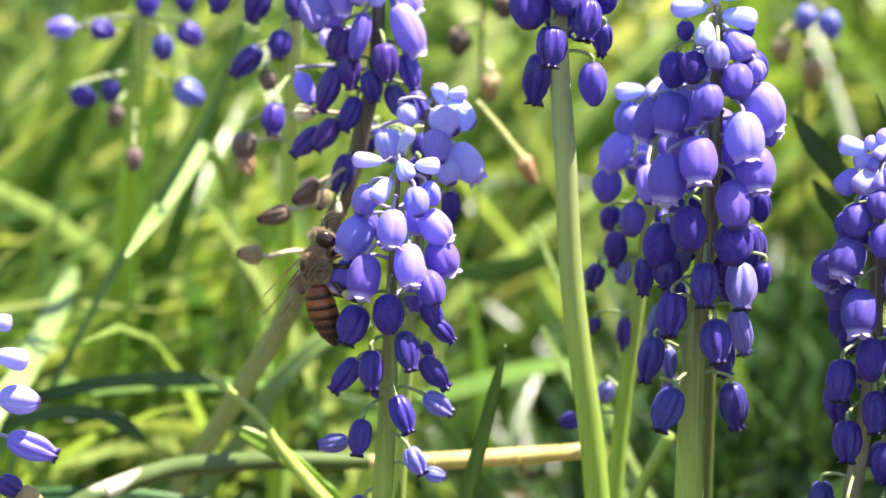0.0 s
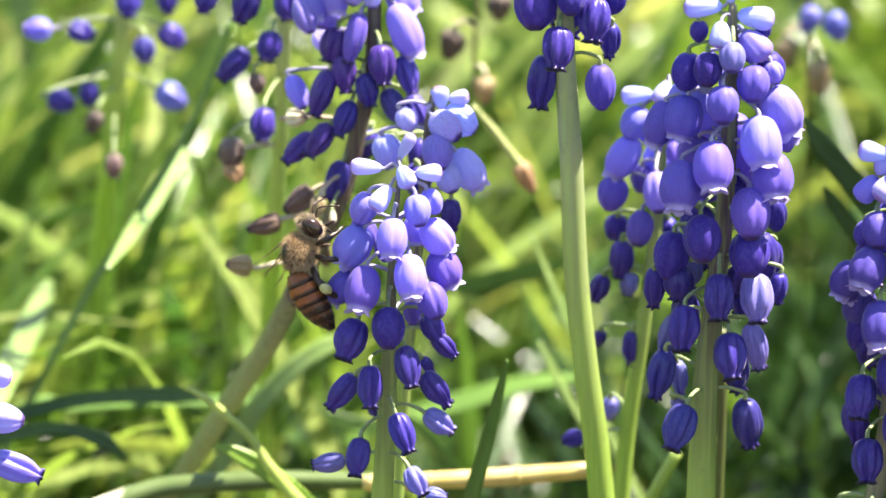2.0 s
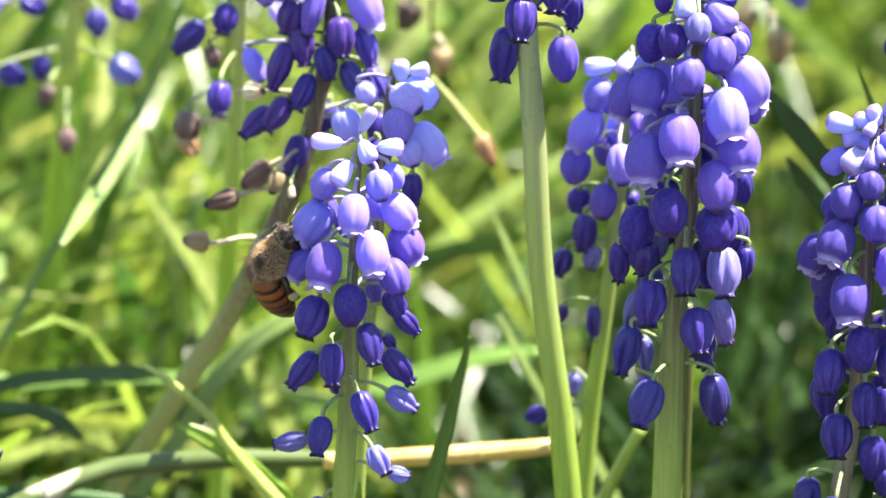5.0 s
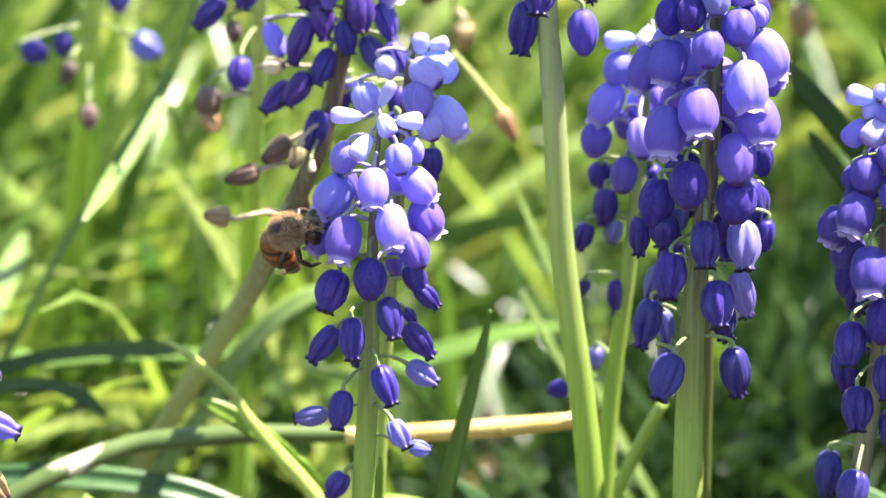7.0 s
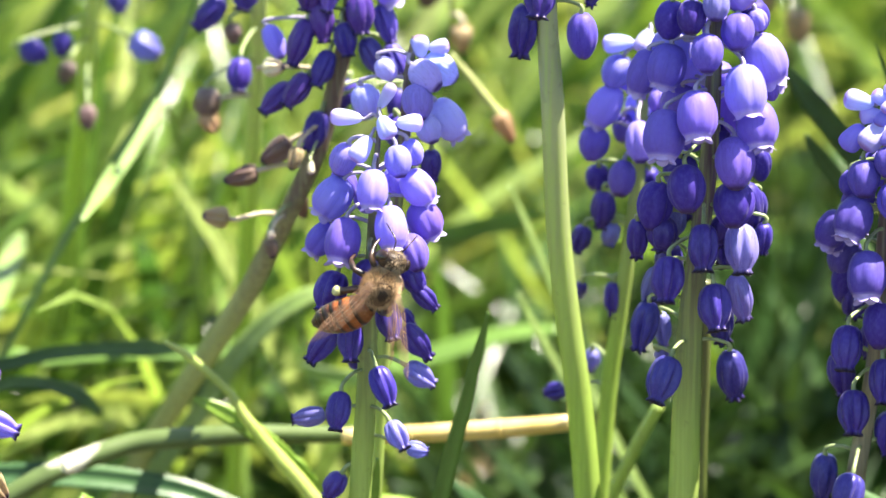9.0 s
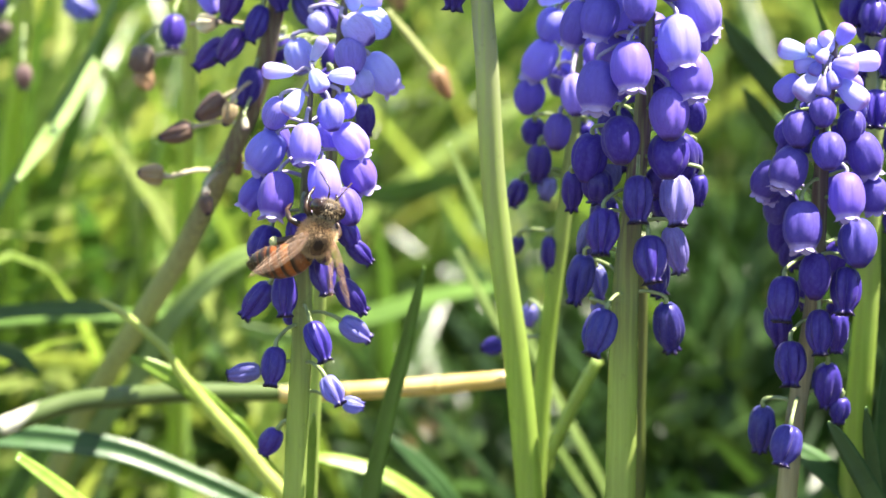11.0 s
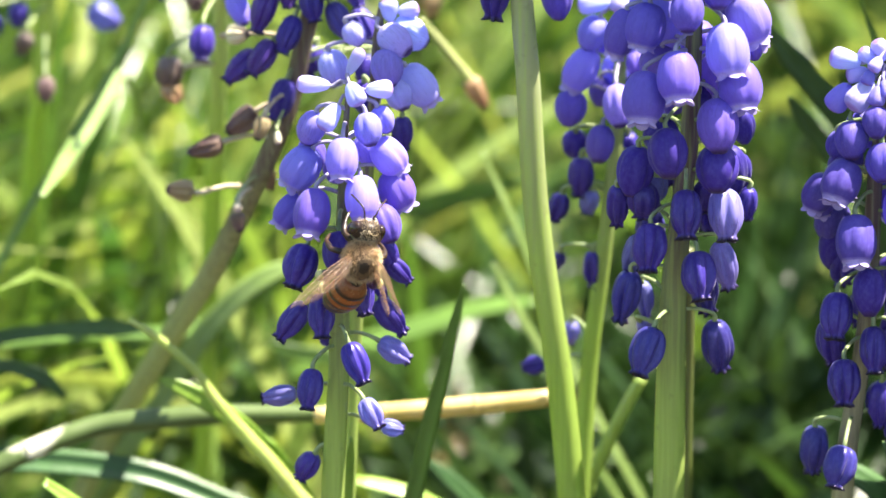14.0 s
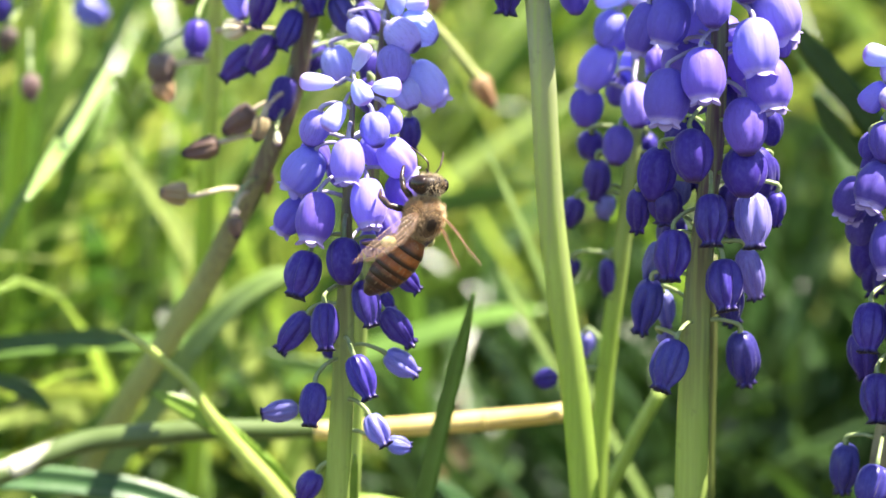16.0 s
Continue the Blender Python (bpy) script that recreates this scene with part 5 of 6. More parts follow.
leaf("leaf", "green leaf lying level across the grass", [(-18.6, 70.0, 48.5, 0.57), (-24.9, 70.0, 48.1, 1.47), (-31.8, 70.0, 48.0, 1.59), (-39.8, 70.0, 47.3, 1.59), (-46.7, 70.0, 45.6, 1.59), (-62.2, 70.0, 21.3, 1.59), (-71.7, 70.0, -3.0, 1.59)], LEAF_MID, (0, -0.5, 1))
leaf("leaf", "pale green leaf arching over the grass", [(-10.4, 62.0, 58.3, 0.45), (-13.2, 62.0, 57.4, 2.01), (-16.6, 62.0, 55.1, 2.24), (-20.6, 62.0, 50.6, 2.24), (-24.1, 62.0, 44.9, 2.01), (-39.6, 62.0, 20.9, 2.01), (-49.1, 62.0, -3.0, 2.01)], LEAF_PALE, (0.35, -0.65, 1))
leaf("leaf", "yellowish grass leaf lying low", [(-14.7, 72.0, 46.4, 0.57), (-11.9, 72.0, 45.3, 1.37), (-7.9, 72.0, 44.6, 1.37), (-3.3, 72.0, 43.8, 1.02), (12.2, 72.0, 20.4, 1.02), (21.7, 72.0, -3.0, 1.02)], LEAF_MID, (0, -1, 0.3))
leaf("leaf", "bright green leaf curving low by the front stem", [(-7.3, 30.0, 48.9, 0.53), (-4.1, 30.0, 48.4, 1.48), (0.2, 30.0, 47.0, 1.69), (4.4, 30.0, 44.1, 1.69), (8.1, 30.0, 40.0, 1.58), (23.6, 30.0, 18.5, 1.58), (33.1, 30.0, -3.0, 1.58)], LEAF_BRIGHT, (0, -0.6, 1))
leaf("leaf", "dark green leaf leaning low in the grass", [(1.2, 50.0, 42.6, 0.44), (3.4, 50.0, 40.5, 1.53), (6.2, 50.0, 37.4, 1.75), (9.5, 50.0, 32.6, 1.75), (24.5, 50.0, 14.8, 1.75), (33.7, 50.0, -3.0, 1.75)], LEAF_DARK, (0.2, -0.8, 0.6))
leaf("leaf", "broad sunlit green leaf lying behind the flowers", [(13.2, 95.0, 41.7, 0.59), (7.2, 95.0, 40.8, 2.37), (0.1, 95.0, 38.6, 2.72), (-7.1, 95.0, 36.1, 2.37), (-13.8, 95.0, 32.4, 1.78), (-29.3, 95.0, 14.7, 1.78), (-38.8, 95.0, -3.0, 1.78)], LEAF_MID, (0, -0.5, 1))
leaf("leaf", "sunlit green leaf lying behind the flowers", [(12.0, 95.0, 54.7, 0.59), (7.3, 95.0, 53.8, 2.13), (1.4, 95.0, 52.3, 2.37), (-4.6, 95.0, 49.5, 2.01), (-20.1, 95.0, 23.2, 2.01), (-29.6, 95.0, -3.0, 2.01)], LEAF_MID, (0.3, -1, 0))


# ---- the honey bee: nose along +x, back along +z, its thorax at the origin ----
def segment_material(name, dark_to, pale_from):
    """A shiny tergite in its own colour, its rear part dark."""
    m, nt = material(name)
    tc = nt.nodes.new("ShaderNodeTexCoord")
    sep = nt.nodes.new("ShaderNodeSeparateXYZ")
    nt.links.new(tc.outputs["Generated"], sep.inputs[0])
    info = nt.nodes.new("ShaderNodeObjectInfo")
    c = mix(nt, (0.030, 0.014, 0.007), info.outputs["Color"], ramp(nt, sep.outputs["X"], [(dark_to, (0, 0, 0)), (pale_from, (1, 1, 1))]))
    grain = noise_at(nt, 2500.0, 4.0)
    c = mix(nt, c, (0.05, 0.02, 0.01), ramp(nt, grain, [(0.5, (0, 0, 0)), (0.75, (0.5, 0.5, 0.5))]))
    finish(nt, c, 0.38, 0.10, grain, 0.00004, sheen=0.05, specular=0.4)
    return m


def bee_materials():
    out = {"front": segment_material("bee_front_segment", 0.22, 0.44), "rear": segment_material("bee_rear_segment", 0.42, 0.64)}
    out["skin"] = plain("bee_dark_skin", (0.018, 0.011, 0.008), (0.04, 0.024, 0.014), 900.0, 0.45, 0.0, 0.00004, specular=0.3)
    out["thorax"] = plain("bee_brown_down", (0.075, 0.045, 0.022), (0.13, 0.08, 0.04), 1500.0, 0.7, 0.0, 0.00005)
    out["fur"] = plain("bee_tawny_fur", (0.54, 0.38, 0.20), (0.72, 0.56, 0.35), 700.0, 0.6, 0.35)
    out["fringe"] = plain("bee_pale_hair", (0.56, 0.45, 0.29), (0.72, 0.61, 0.43), 700.0, 0.6, 0.3)
    out["band"] = plain("bee_band_hair", (0.26, 0.16, 0.07), (0.40, 0.28, 0.14), 700.0, 0.6, 0.2)
    out["leg"] = plain("bee_leg", (0.014, 0.009, 0.007), (0.055, 0.028, 0.014), 1200.0, 0.35)
    out["pollen"] = plain("pollen", (0.42, 0.42, 0.16), (0.58, 0.56, 0.26), 2500.0, 0.8, 0.0, 0.0001)
    eye, nt = material("bee_eye")
    finish(nt, mix(nt, (0.012, 0.008, 0.007), (0.035, 0.018, 0.012), noise_at(nt, 4000.0)), 0.14)
    out["eye"] = eye
    wing, nt = material("bee_wing")
    o = nt.nodes.new("ShaderNodeOutputMaterial")
    clear = nt.nodes.new("ShaderNodeBsdfTransparent")
    clear.inputs[0].default_value = (0.92, 0.86, 0.80, 1)
    p = node(nt, "ShaderNodeBsdfPrincipled", Roughness=0.45, Base_Color=(0.34, 0.23, 0.16, 1), Specular_IOR_Level=0.25)
    s = nt.nodes.new("ShaderNodeMixShader")
    fac = ramp(nt, noise_at(nt, 900.0), [(0.3, (0.03, 0.03, 0.03)), (0.75, (0.12, 0.12, 0.12))])
    nt.links.new(fac, s.inputs[0])
    nt.links.new(clear.outputs[0], s.inputs[1])
    nt.links.new(p.outputs[0], s.inputs[2])
    nt.links.new(s.outputs[0], o.inputs[0])
    out["wing"] = wing
    out["vein"] = plain("bee_wing_vein", (0.12, 0.06, 0.035), (0.18, 0.10, 0.05), 900.0, 0.4)
    return out


def ball(rx, ry, rz, segments=24, rings=14, centre=(0, 0, 0), shape=None):
    verts, faces = [], []
    for i in range(rings + 1):
        a = math.pi * i / rings
        for k in range(segments):
            w = 2 * math.pi * k / segments
            d = Vector((math.cos(a), math.sin(a) * math.cos(w), math.sin(a) * math.sin(w)))
            s = shape(d) if shape else 1.0
            verts.append((centre[0] + d.x * rx * s, centre[1] + d.y * ry * s, centre[2] + d.z * rz * s))
    for i in range(rings):
        for k in range(segments):
            a, b = i * segments + k, i * segments + (k + 1) % segments
            faces.append((a, b, b + segments, a + segments))
    return verts, faces


def hairs(count, seed, rx, ry, rz, length, centre=(0, 0, 0), bias=None, width=0.00002):
    """Fine hairs standing off an ellipsoid, each a slim three-sided spike."""
    rng = random.Random(seed)
    verts, faces = [], []
    while count:
        d = Vector((rng.gauss(0, 1), rng.gauss(0, 1), rng.gauss(0, 1))).normalized()
        if bias and not bias(d):
            continue
        count -= 1
        root = Vector((centre[0] + d.x * rx * 0.97, centre[1] + d.y * ry * 0.97, centre[2] + d.z * rz * 0.97))
        grow = (Vector((d.x / rx, d.y / ry, d.z / rz)).normalized() + Vector((rng.gauss(-0.15, 0.35), rng.gauss(0, 0.35), rng.gauss(0, 0.35)))).normalized()
        tip = root + grow * length * rng.uniform(0.5, 1.1)
        u = grow.orthogonal().normalized() * width
        v = grow.cross(u).normalized() * width
        n = len(verts)
        verts.extend([root + u, root - u * 0.5 + v * 0.87, root - u * 0.5 - v * 0.87, tip])
        faces.extend([(n, n + 1, n + 3), (n + 1, n + 2, n + 3), (n + 2, n, n + 3)])
    return verts, faces


def wing_meshes(length, width, mats, hind):
    """A wing along -x, outer edge towards +y: membrane outline and its veins."""
    n = 18
    top, bottom = [], []
    for i in range(n + 1):
        t = i / n
        lead = (0.10 + 0.16 * math.sin(math.pi * t ** 0.8)) * width
        trail = -width * (0.10 + 0.66 * math.sin(math.pi * min(1, t ** (0.75 if not hind else 0.6))) ** 0.8 * (0.55 + 0.45 * t)) * (1 if t < 0.995 else 0.2)
        wave = 0.00008 * math.sin(9 * t)
        top.append((-length * t, lead * (1 - t ** 6), wave + 0.0001 * math.sin(math.pi * t)))
        bottom.append((-length * (t * 0.97), trail * (1 - t ** 8 * 0.8), -wave))
    verts, faces = [], []
    for a, b in zip(top, bottom):
        for k in range(5):
            f = k / 4
            verts.append((a[0] + (b[0] - a[0]) * f, a[1] + (b[1] - a[1]) * f, a[2] + (b[2] - a[2]) * f + 0.00006 * math.sin(f * 12)))
    for i in range(n):
        for k in range(4):
            q = i * 5 + k
            faces.append((q, q + 1, q + 6, q + 5))
    membrane = mesh_from("membrane", verts, faces, mats["wing"])
    vein_v, vein_f = [], []
    paths = [top] + [[(a[0] + (b[0] - a[0]) * f, a[1] + (b[1] - a[1]) * f, a[2] + (b[2] - a[2]) * f) for a, b in zip(top[:e], bottom[:e])] for f, e in ((0.25, 17), (0.5, 15), (0.75, 12))]
    paths += [[tuple(np.array(top[i]) * (1 - f) + np.array(bottom[i]) * f) for f in (0.0, 0.12, 0.25, 0.38, 0.5)] for i in (8, 12)]
    for p in paths:
        v, f = tube([np.array([*q, 0.00007 * (1 - 0.5 * k / len(p))]) for k, q in enumerate(p)], 5)
        vein_f.extend([tuple(x + len(vein_v) for x in face) for face in f])
        vein_v.extend(v)
    return membrane, mesh_from("venation", vein_v, vein_f, mats["vein"])


def leg_mesh(joints, mats):
    line = []
    for a, b in zip(joints, joints[1:]):
        for k in range(4):
            t = k / 4
            bulge = 1 + 0.35 * math.sin(math.pi * t)
            q = [a[i] + (b[i] - a[i]) * t for i in range(3)]
            line.append(np.array([*q, (a[3] + (b[3] - a[3]) * t) * bulge]) * 0.001)
    line.append(np.array(joints[-1]) * 0.001)
    return mesh_from("leg", *tube(line, 8), mats["leg"])


def honey_bee():
    mats = bee_materials()
    bee = thing("honey_bee", "honey bee with tawny fur and orange-brown banded abdomen clinging to florets", "bee")
    bee.scale = (0.95, 0.95, 0.95)
    mm = 0.001
    part("thorax", mesh_from("thorax", *ball(1.85 * mm, 1.62 * mm, 1.6 * mm), mats["thorax"]), bee, "brown furry thorax")
    v, f = ball(1.88 * mm, 1.645 * mm, 1.63 * mm, 48, 36)
    bare = [math.hypot(x / (1.85 * mm) + 0.12, y / (1.62 * mm)) < 0.37 and z > 0 for x, y, z in v]
    used = [i for i, b in enumerate(bare) if b]
    spot = {i: k for k, i in enumerate(used)}
    part("scutum", mesh_from("scutum", [v[i] for i in used], [tuple(spot[i] for i in q) for q in f if all(bare[i] for i in q)], mats["skin"]), bee, "bare black patch on the back")
    part("fur", mesh_from("fur", *hairs(4200, 3, 1.85 * mm, 1.62 * mm, 1.6 * mm, 0.55 * mm,
         bias=lambda d: d.z < 0 or math.hypot(d.x + 0.12, d.y) > 0.38 + 0.30 * abs(math.sin(d.x * 91 + d.y * 57))), mats["fur"], False), bee, "tawny thorax fur")
    head = part("head", mesh_from("head", *ball(0.95 * mm, 1.55 * mm, 1.45 * mm, shape=lambda d: 1 - 0.16 * max(0, -d.z)), mats["skin"]), bee, at=pose(2.6 * mm, 0, -0.45 * mm, 0, 28, 0))
    part("face_fur", mesh_from("face_fur", *hairs(900, 5, 0.95 * mm, 1.55 * mm, 1.45 * mm, 0.42 * mm, bias=lambda d: abs(d.y) < 0.5), mats["fringe"], False), head, "pale face hair")
    for s in (1, -1):
        part("eye", mesh_from("eye", *ball(0.62 * mm, 0.42 * mm, 1.0 * mm, 18, 12), mats["eye"]), head, "glossy black eye", pose(0.12 * mm, s * 1.25 * mm, 0.22 * mm, s * 14, 0, 0))
        pts = [(0.85, 0.3 * s, 0.15, 0.16), (1.5, 0.55 * s, 0.75, 0.15), (2.0, 0.75 * s, 0.75, 0.17), (2.7, 1.25 * s, 0.2, 0.17), (3.2, 1.6 * s, -0.35, 0.14)]
        part("antenna", mesh_from("antenna", *tube(smooth_line([np.array(q) * mm for q in pts], 4), 7), mats["leg"]), head)
    part("tongue", mesh_from("tongue", *tube(smooth_line([np.array(q) * mm for q in ((0.6, 0, -1.0, 0.42), (0.9, 0, -1.7, 0.3), (0.8, 0, -2.5, 0.14))], 4), 8), mats["skin"]), head)

    # abdomen: six overlapping rings that taper to the tip, along -x from the waist
    abdomen = part("abdomen", mesh_from("abdomen", *ball(0.75 * mm, 0.6 * mm, 0.6 * mm, 16, 8), mats["skin"]), bee, "orange-brown banded abdomen")
    edges = [0.2, 1.25, 2.35, 3.4, 4.4, 5.3, 6.25]
    radii = [1.08, 1.50, 1.62, 1.58, 1.38, 1.02, 0.30]
    tones = [(0.22, 0.075, 0.022), (0.34, 0.10, 0.02), (0.27, 0.075, 0.017), (0.14, 0.045, 0.014), (0.12, 0.04, 0.015), (0.05, 0.022, 0.012)]
    for k in range(6):
        x0, x1, r0, r1 = edges[k], edges[k + 1], radii[k], radii[k + 1]
        prof = [(r0 * 0.90, x0 - 0.22), (r0 * 0.97, x0), (r0 * 0.6 + r1 * 0.4 + 0.05, x0 + (x1 - x0) * 0.35), (r0 * 0.25 + r1 * 0.75 + 0.07, x0 + (x1 - x0) * 0.72), (r1 + 0.06, x1), (r1 * 0.94, x1 + 0.03)]
        prof = [(r * mm, -x * mm) for r, x in prof]
        v, f = lathe(prof, 28)
        v = [(z, x * 1.0, y * 0.88 - 0.0011 * (z / 0.0065) ** 2) for x, y, z in v]
        seg = part("segment", mesh_from("segment", v, f, mats["front" if k < 3 else "rear"]), abdomen)
        seg.color = (*tones[k], 1)
        hv, hf = [], []
        rng = random.Random(40 + k)
        for _ in range(60 if k < 4 else 25):
            w = rng.uniform(0, 2 * math.pi)
            x = x0 + rng.uniform(-0.1, 0.40) * (x1 - x0)
            r = (r0 + (r1 - r0) * max(0, (x - x0) / (x1 - x0))) * 1.0 + 0.02
            root = Vector((-x * mm, r * math.cos(w) * mm, r * math.sin(w) * 0.88 * mm - 0.0011 * (x / 6.5) ** 2))
            grow = Vector((-1.4, math.cos(w) * rng.uniform(0.2, 0.8), math.sin(w) * rng.uniform(0.2, 0.8))).normalized()
            u = grow.orthogonal().normalized() * 0.000022
            q = grow.cross(u)
            n = len(hv)
            hv.extend([root + u, root - u * 0.5 + q * 0.9, root - u * 0.5 - q * 0.9, root + grow * 0.00042 * rng.uniform(0.5, 1.2)])
            hf.extend([(n, n + 1, n + 3), (n + 1, n + 2, n + 3), (n + 2, n, n + 3)])
        part("hair_band", mesh_from("hair_band", hv, hf, mats["band"], False), abdomen, "pale hair band")

    wings = []
    for s in (1, -1):
        for hind in (False, True):
            membrane, veins = wing_meshes((8.6 if not hind else 6.2) * mm, (2.1 if not hind else 1.5) * mm, mats, hind)
            flip = Matrix.Diagonal((1, s, 1, 1))
            for me in (membrane, veins):
                me.transform(flip)
            w = part("wing", membrane, bee, "clear amber-tinted wing",
                     pose((0.5 if not hind else -0.35) * mm, s * 1.35 * mm, (1.15 if not hind else 0.95) * mm, s * 14, -14 if not hind else -11, s * (-22 if not hind else -14)))
            part("venation", veins, w, "fine brown wing veins")
            wings.append(w)

    # legs: hip, knee, ankle, foot
    sets = [((1.1, 0.7, -1.2, 0.42), (1.9, 1.7, -1.5, 0.46), (2.7, 1.5, -2.6, 0.32), (3.4, 1.1, -3.3, 0.16)),
            ((0.1, 0.9, -1.3, 0.45), (0.2, 2.5, -1.7, 0.48), (0.5, 2.7, -3.1, 0.36), (0.9, 2.2, -4.1, 0.16)),
            ((-0.9, 0.8, -1.3, 0.50), (-1.9, 2.3, -1.5, 0.60), (-2.9, 2.6, -2.9, 0.66), (-3.3, 2.2, -4.4, 0.22))]
    for s in (1, -1):
        for k, joints in enumerate(sets):
            j = [(x, y * s, z, w) for x, y, z, w in joints]
            leg = part("leg", leg_mesh(j, mats), bee)
            if k == 2:
                laden = leg if s == 1 else laden
                part("pollen_load", mesh_from("pollen_load", *ball(0.48 * mm, 0.32 * mm, 0.68 * mm, 14, 9, shape=lambda d: 1 + 0.12 * noise.noise(d * 3)), mats["pollen"]), leg, "pale yellow pollen load",
                     pose(-2.5 * mm, s * 2.75 * mm, -2.3 * mm, s * 12, 20, 0))
    return bee, abdomen, wings, laden


bee, bee_abdomen, (left_wing, left_hind_wing, right_wing, right_hind_wing), left_hind_leg = honey_bee()


def motions():
    walk(bee, [
        (0, pose(-0.01325, 0.00030, 0.08686, -45.0, -75.5, 73.6)),
        (0.5, pose(-0.01312, 0.00030, 0.08690, -44.9, -75.5, 73.4)),
        (1, pose(-0.01313, 0.00030, 0.08710, -36.3, -76.3, 67.7)),
        (1.5, pose(-0.01362, 0.00030, 0.08704, -26.2, -75.2, 59.2)),
        (2, pose(-0.01445, 0.00030, 0.08918, -15.3, -72.7, 38.8)),
        (2.5, pose(-0.01411, 0.00050, 0.08762, 50.1, -10.0, -37.4)),
        (3, pose(-0.01324, 0.00050, 0.08690, 50.4, -10.4, -37.2)),
        (3.5, pose(-0.01304, 0.00050, 0.08670, 65.6, -30.8, -35.7)),
        (4, pose(-0.01330, 0.00050, 0.08625, 79.6, -45.2, -33.1)),
        (6.5, pose(-0.01351, 0.00030, 0.08628, 40.8, -68.8, 1.5)),
        (7, pose(-0.01371, 0.00000, 0.08664, 57.3, -21.5, -26.1)),
        (7.5, pose(-0.01048, -0.00450, 0.08817, 59.6, -11.0, -17.0)),
        (8, pose(-0.00951, -0.00650, 0.08559, 77.7, -10.0, -14.0)),
        (8.5, pose(-0.00595, -0.00800, 0.08445, 89.0, -24.9, -2.5)),
        (9, pose(-0.00534, -0.00850, 0.08462, 95.4, -62.7, 6.9)),
        (9.5, pose(-0.00565, -0.00850, 0.08477, 98.7, -65.4, 3.9)),
        (10, pose(-0.00538, -0.00850, 0.08501, 98.3, -64.1, 3.1)),
        (12.5, pose(-0.00451, -0.00850, 0.08509, 73.5, -81.8, 28.5)),
        (13, pose(-0.00399, -0.00850, 0.08500, -5.1, -84.5, 107.6)),
        (13.5, pose(-0.00427, -0.00850, 0.08473, 64.5, -81.4, 35.5)),
        (14, pose(-0.00455, -0.00850, 0.08462, 82.6, -76.1, 19.1)),
        (14.5, pose(-0.00332, -0.00850, 0.08448, 81.7, -77.1, 21.1)),
        (15, pose(-0.00345, -0.00850, 0.08499, 93.8, -64.4, 6.9)),
        (15.5, pose(-0.00034, -0.00800, 0.08661, 90.2, -74.0, 24.8)),
        (16, pose(-0.00013, -0.00750, 0.08855, 90.9, -72.7, 26.6)),
    ])
    walk(bee_abdomen, [
        (0, pose(-0.0020, 0, -0.0002, 0.0, -12.5, 6.7)),
        (0.5, pose(-0.0020, 0, -0.0002, 0.0, -12.5, 6.7)),
        (1, pose(-0.0020, 0, -0.0002, -0.0, -15.7, 11.1)),
        (1.5, pose(-0.0020, 0, -0.0002, 0.0, -18.0, 13.7)),
        (2, pose(-0.0020, 0, -0.0002, 0.0, -31.0, 26.3)),
        (2.5, pose(-0.0020, 0, -0.0002, -0.0, -58.0, -13.1)),
        (3, pose(-0.0020, 0, -0.0002, 0.0, -57.8, -13.2)),
        (3.5, pose(-0.0020, 0, -0.0002, 0.0, -52.2, -1.0)),
        (4, pose(-0.0020, 0, -0.0002, 0.0, -48.2, 11.3)),
        (6.5, pose(-0.0020, 0, -0.0002, 0.0, -28.2, 40.8)),
        (7, pose(-0.0020, 0, -0.0002, 0.0, -62.7, 47.6)),
        (7.5, pose(-0.0020, 0, -0.0002, 0.0, -41.4, 0.8)),
        (8, pose(-0.0020, 0, -0.0002, 0.0, -24.2, 1.1)),
        (8.5, pose(-0.0020, 0, -0.0002, 0.0, -17.3, -14.3)),
        (9, pose(-0.0020, 0, -0.0002, 0.0, -21.4, -31.5)),
        (9.5, pose(-0.0020, 0, -0.0002, 0.0, -23.8, -40.6)),
        (10, pose(-0.0020, 0, -0.0002, 0.0, -22.8, -39.6)),
        (12.5, pose(-0.0020, 0, -0.0002, 0.0, -26.2, -46.6)),
        (13, pose(-0.0020, 0, -0.0002, -0.0, -34.0, -39.8)),
        (13.5, pose(-0.0020, 0, -0.0002, 0.0, -38.4, -8.5)),
        (14, pose(-0.0020, 0, -0.0002, -0.0, -40.6, -5.7)),
        (14.5, pose(-0.0020, 0, -0.0002, 0.0, -36.5, -6.0)),
        (15, pose(-0.0020, 0, -0.0002, 0.0, -28.8, -1.4)),
        (15.5, pose(-0.0020, 0, -0.0002, 0.0, -18.3, -19.8)),
        (16, pose(-0.0020, 0, -0.0002, 0.0, -8.0, -19.9)),
    ])
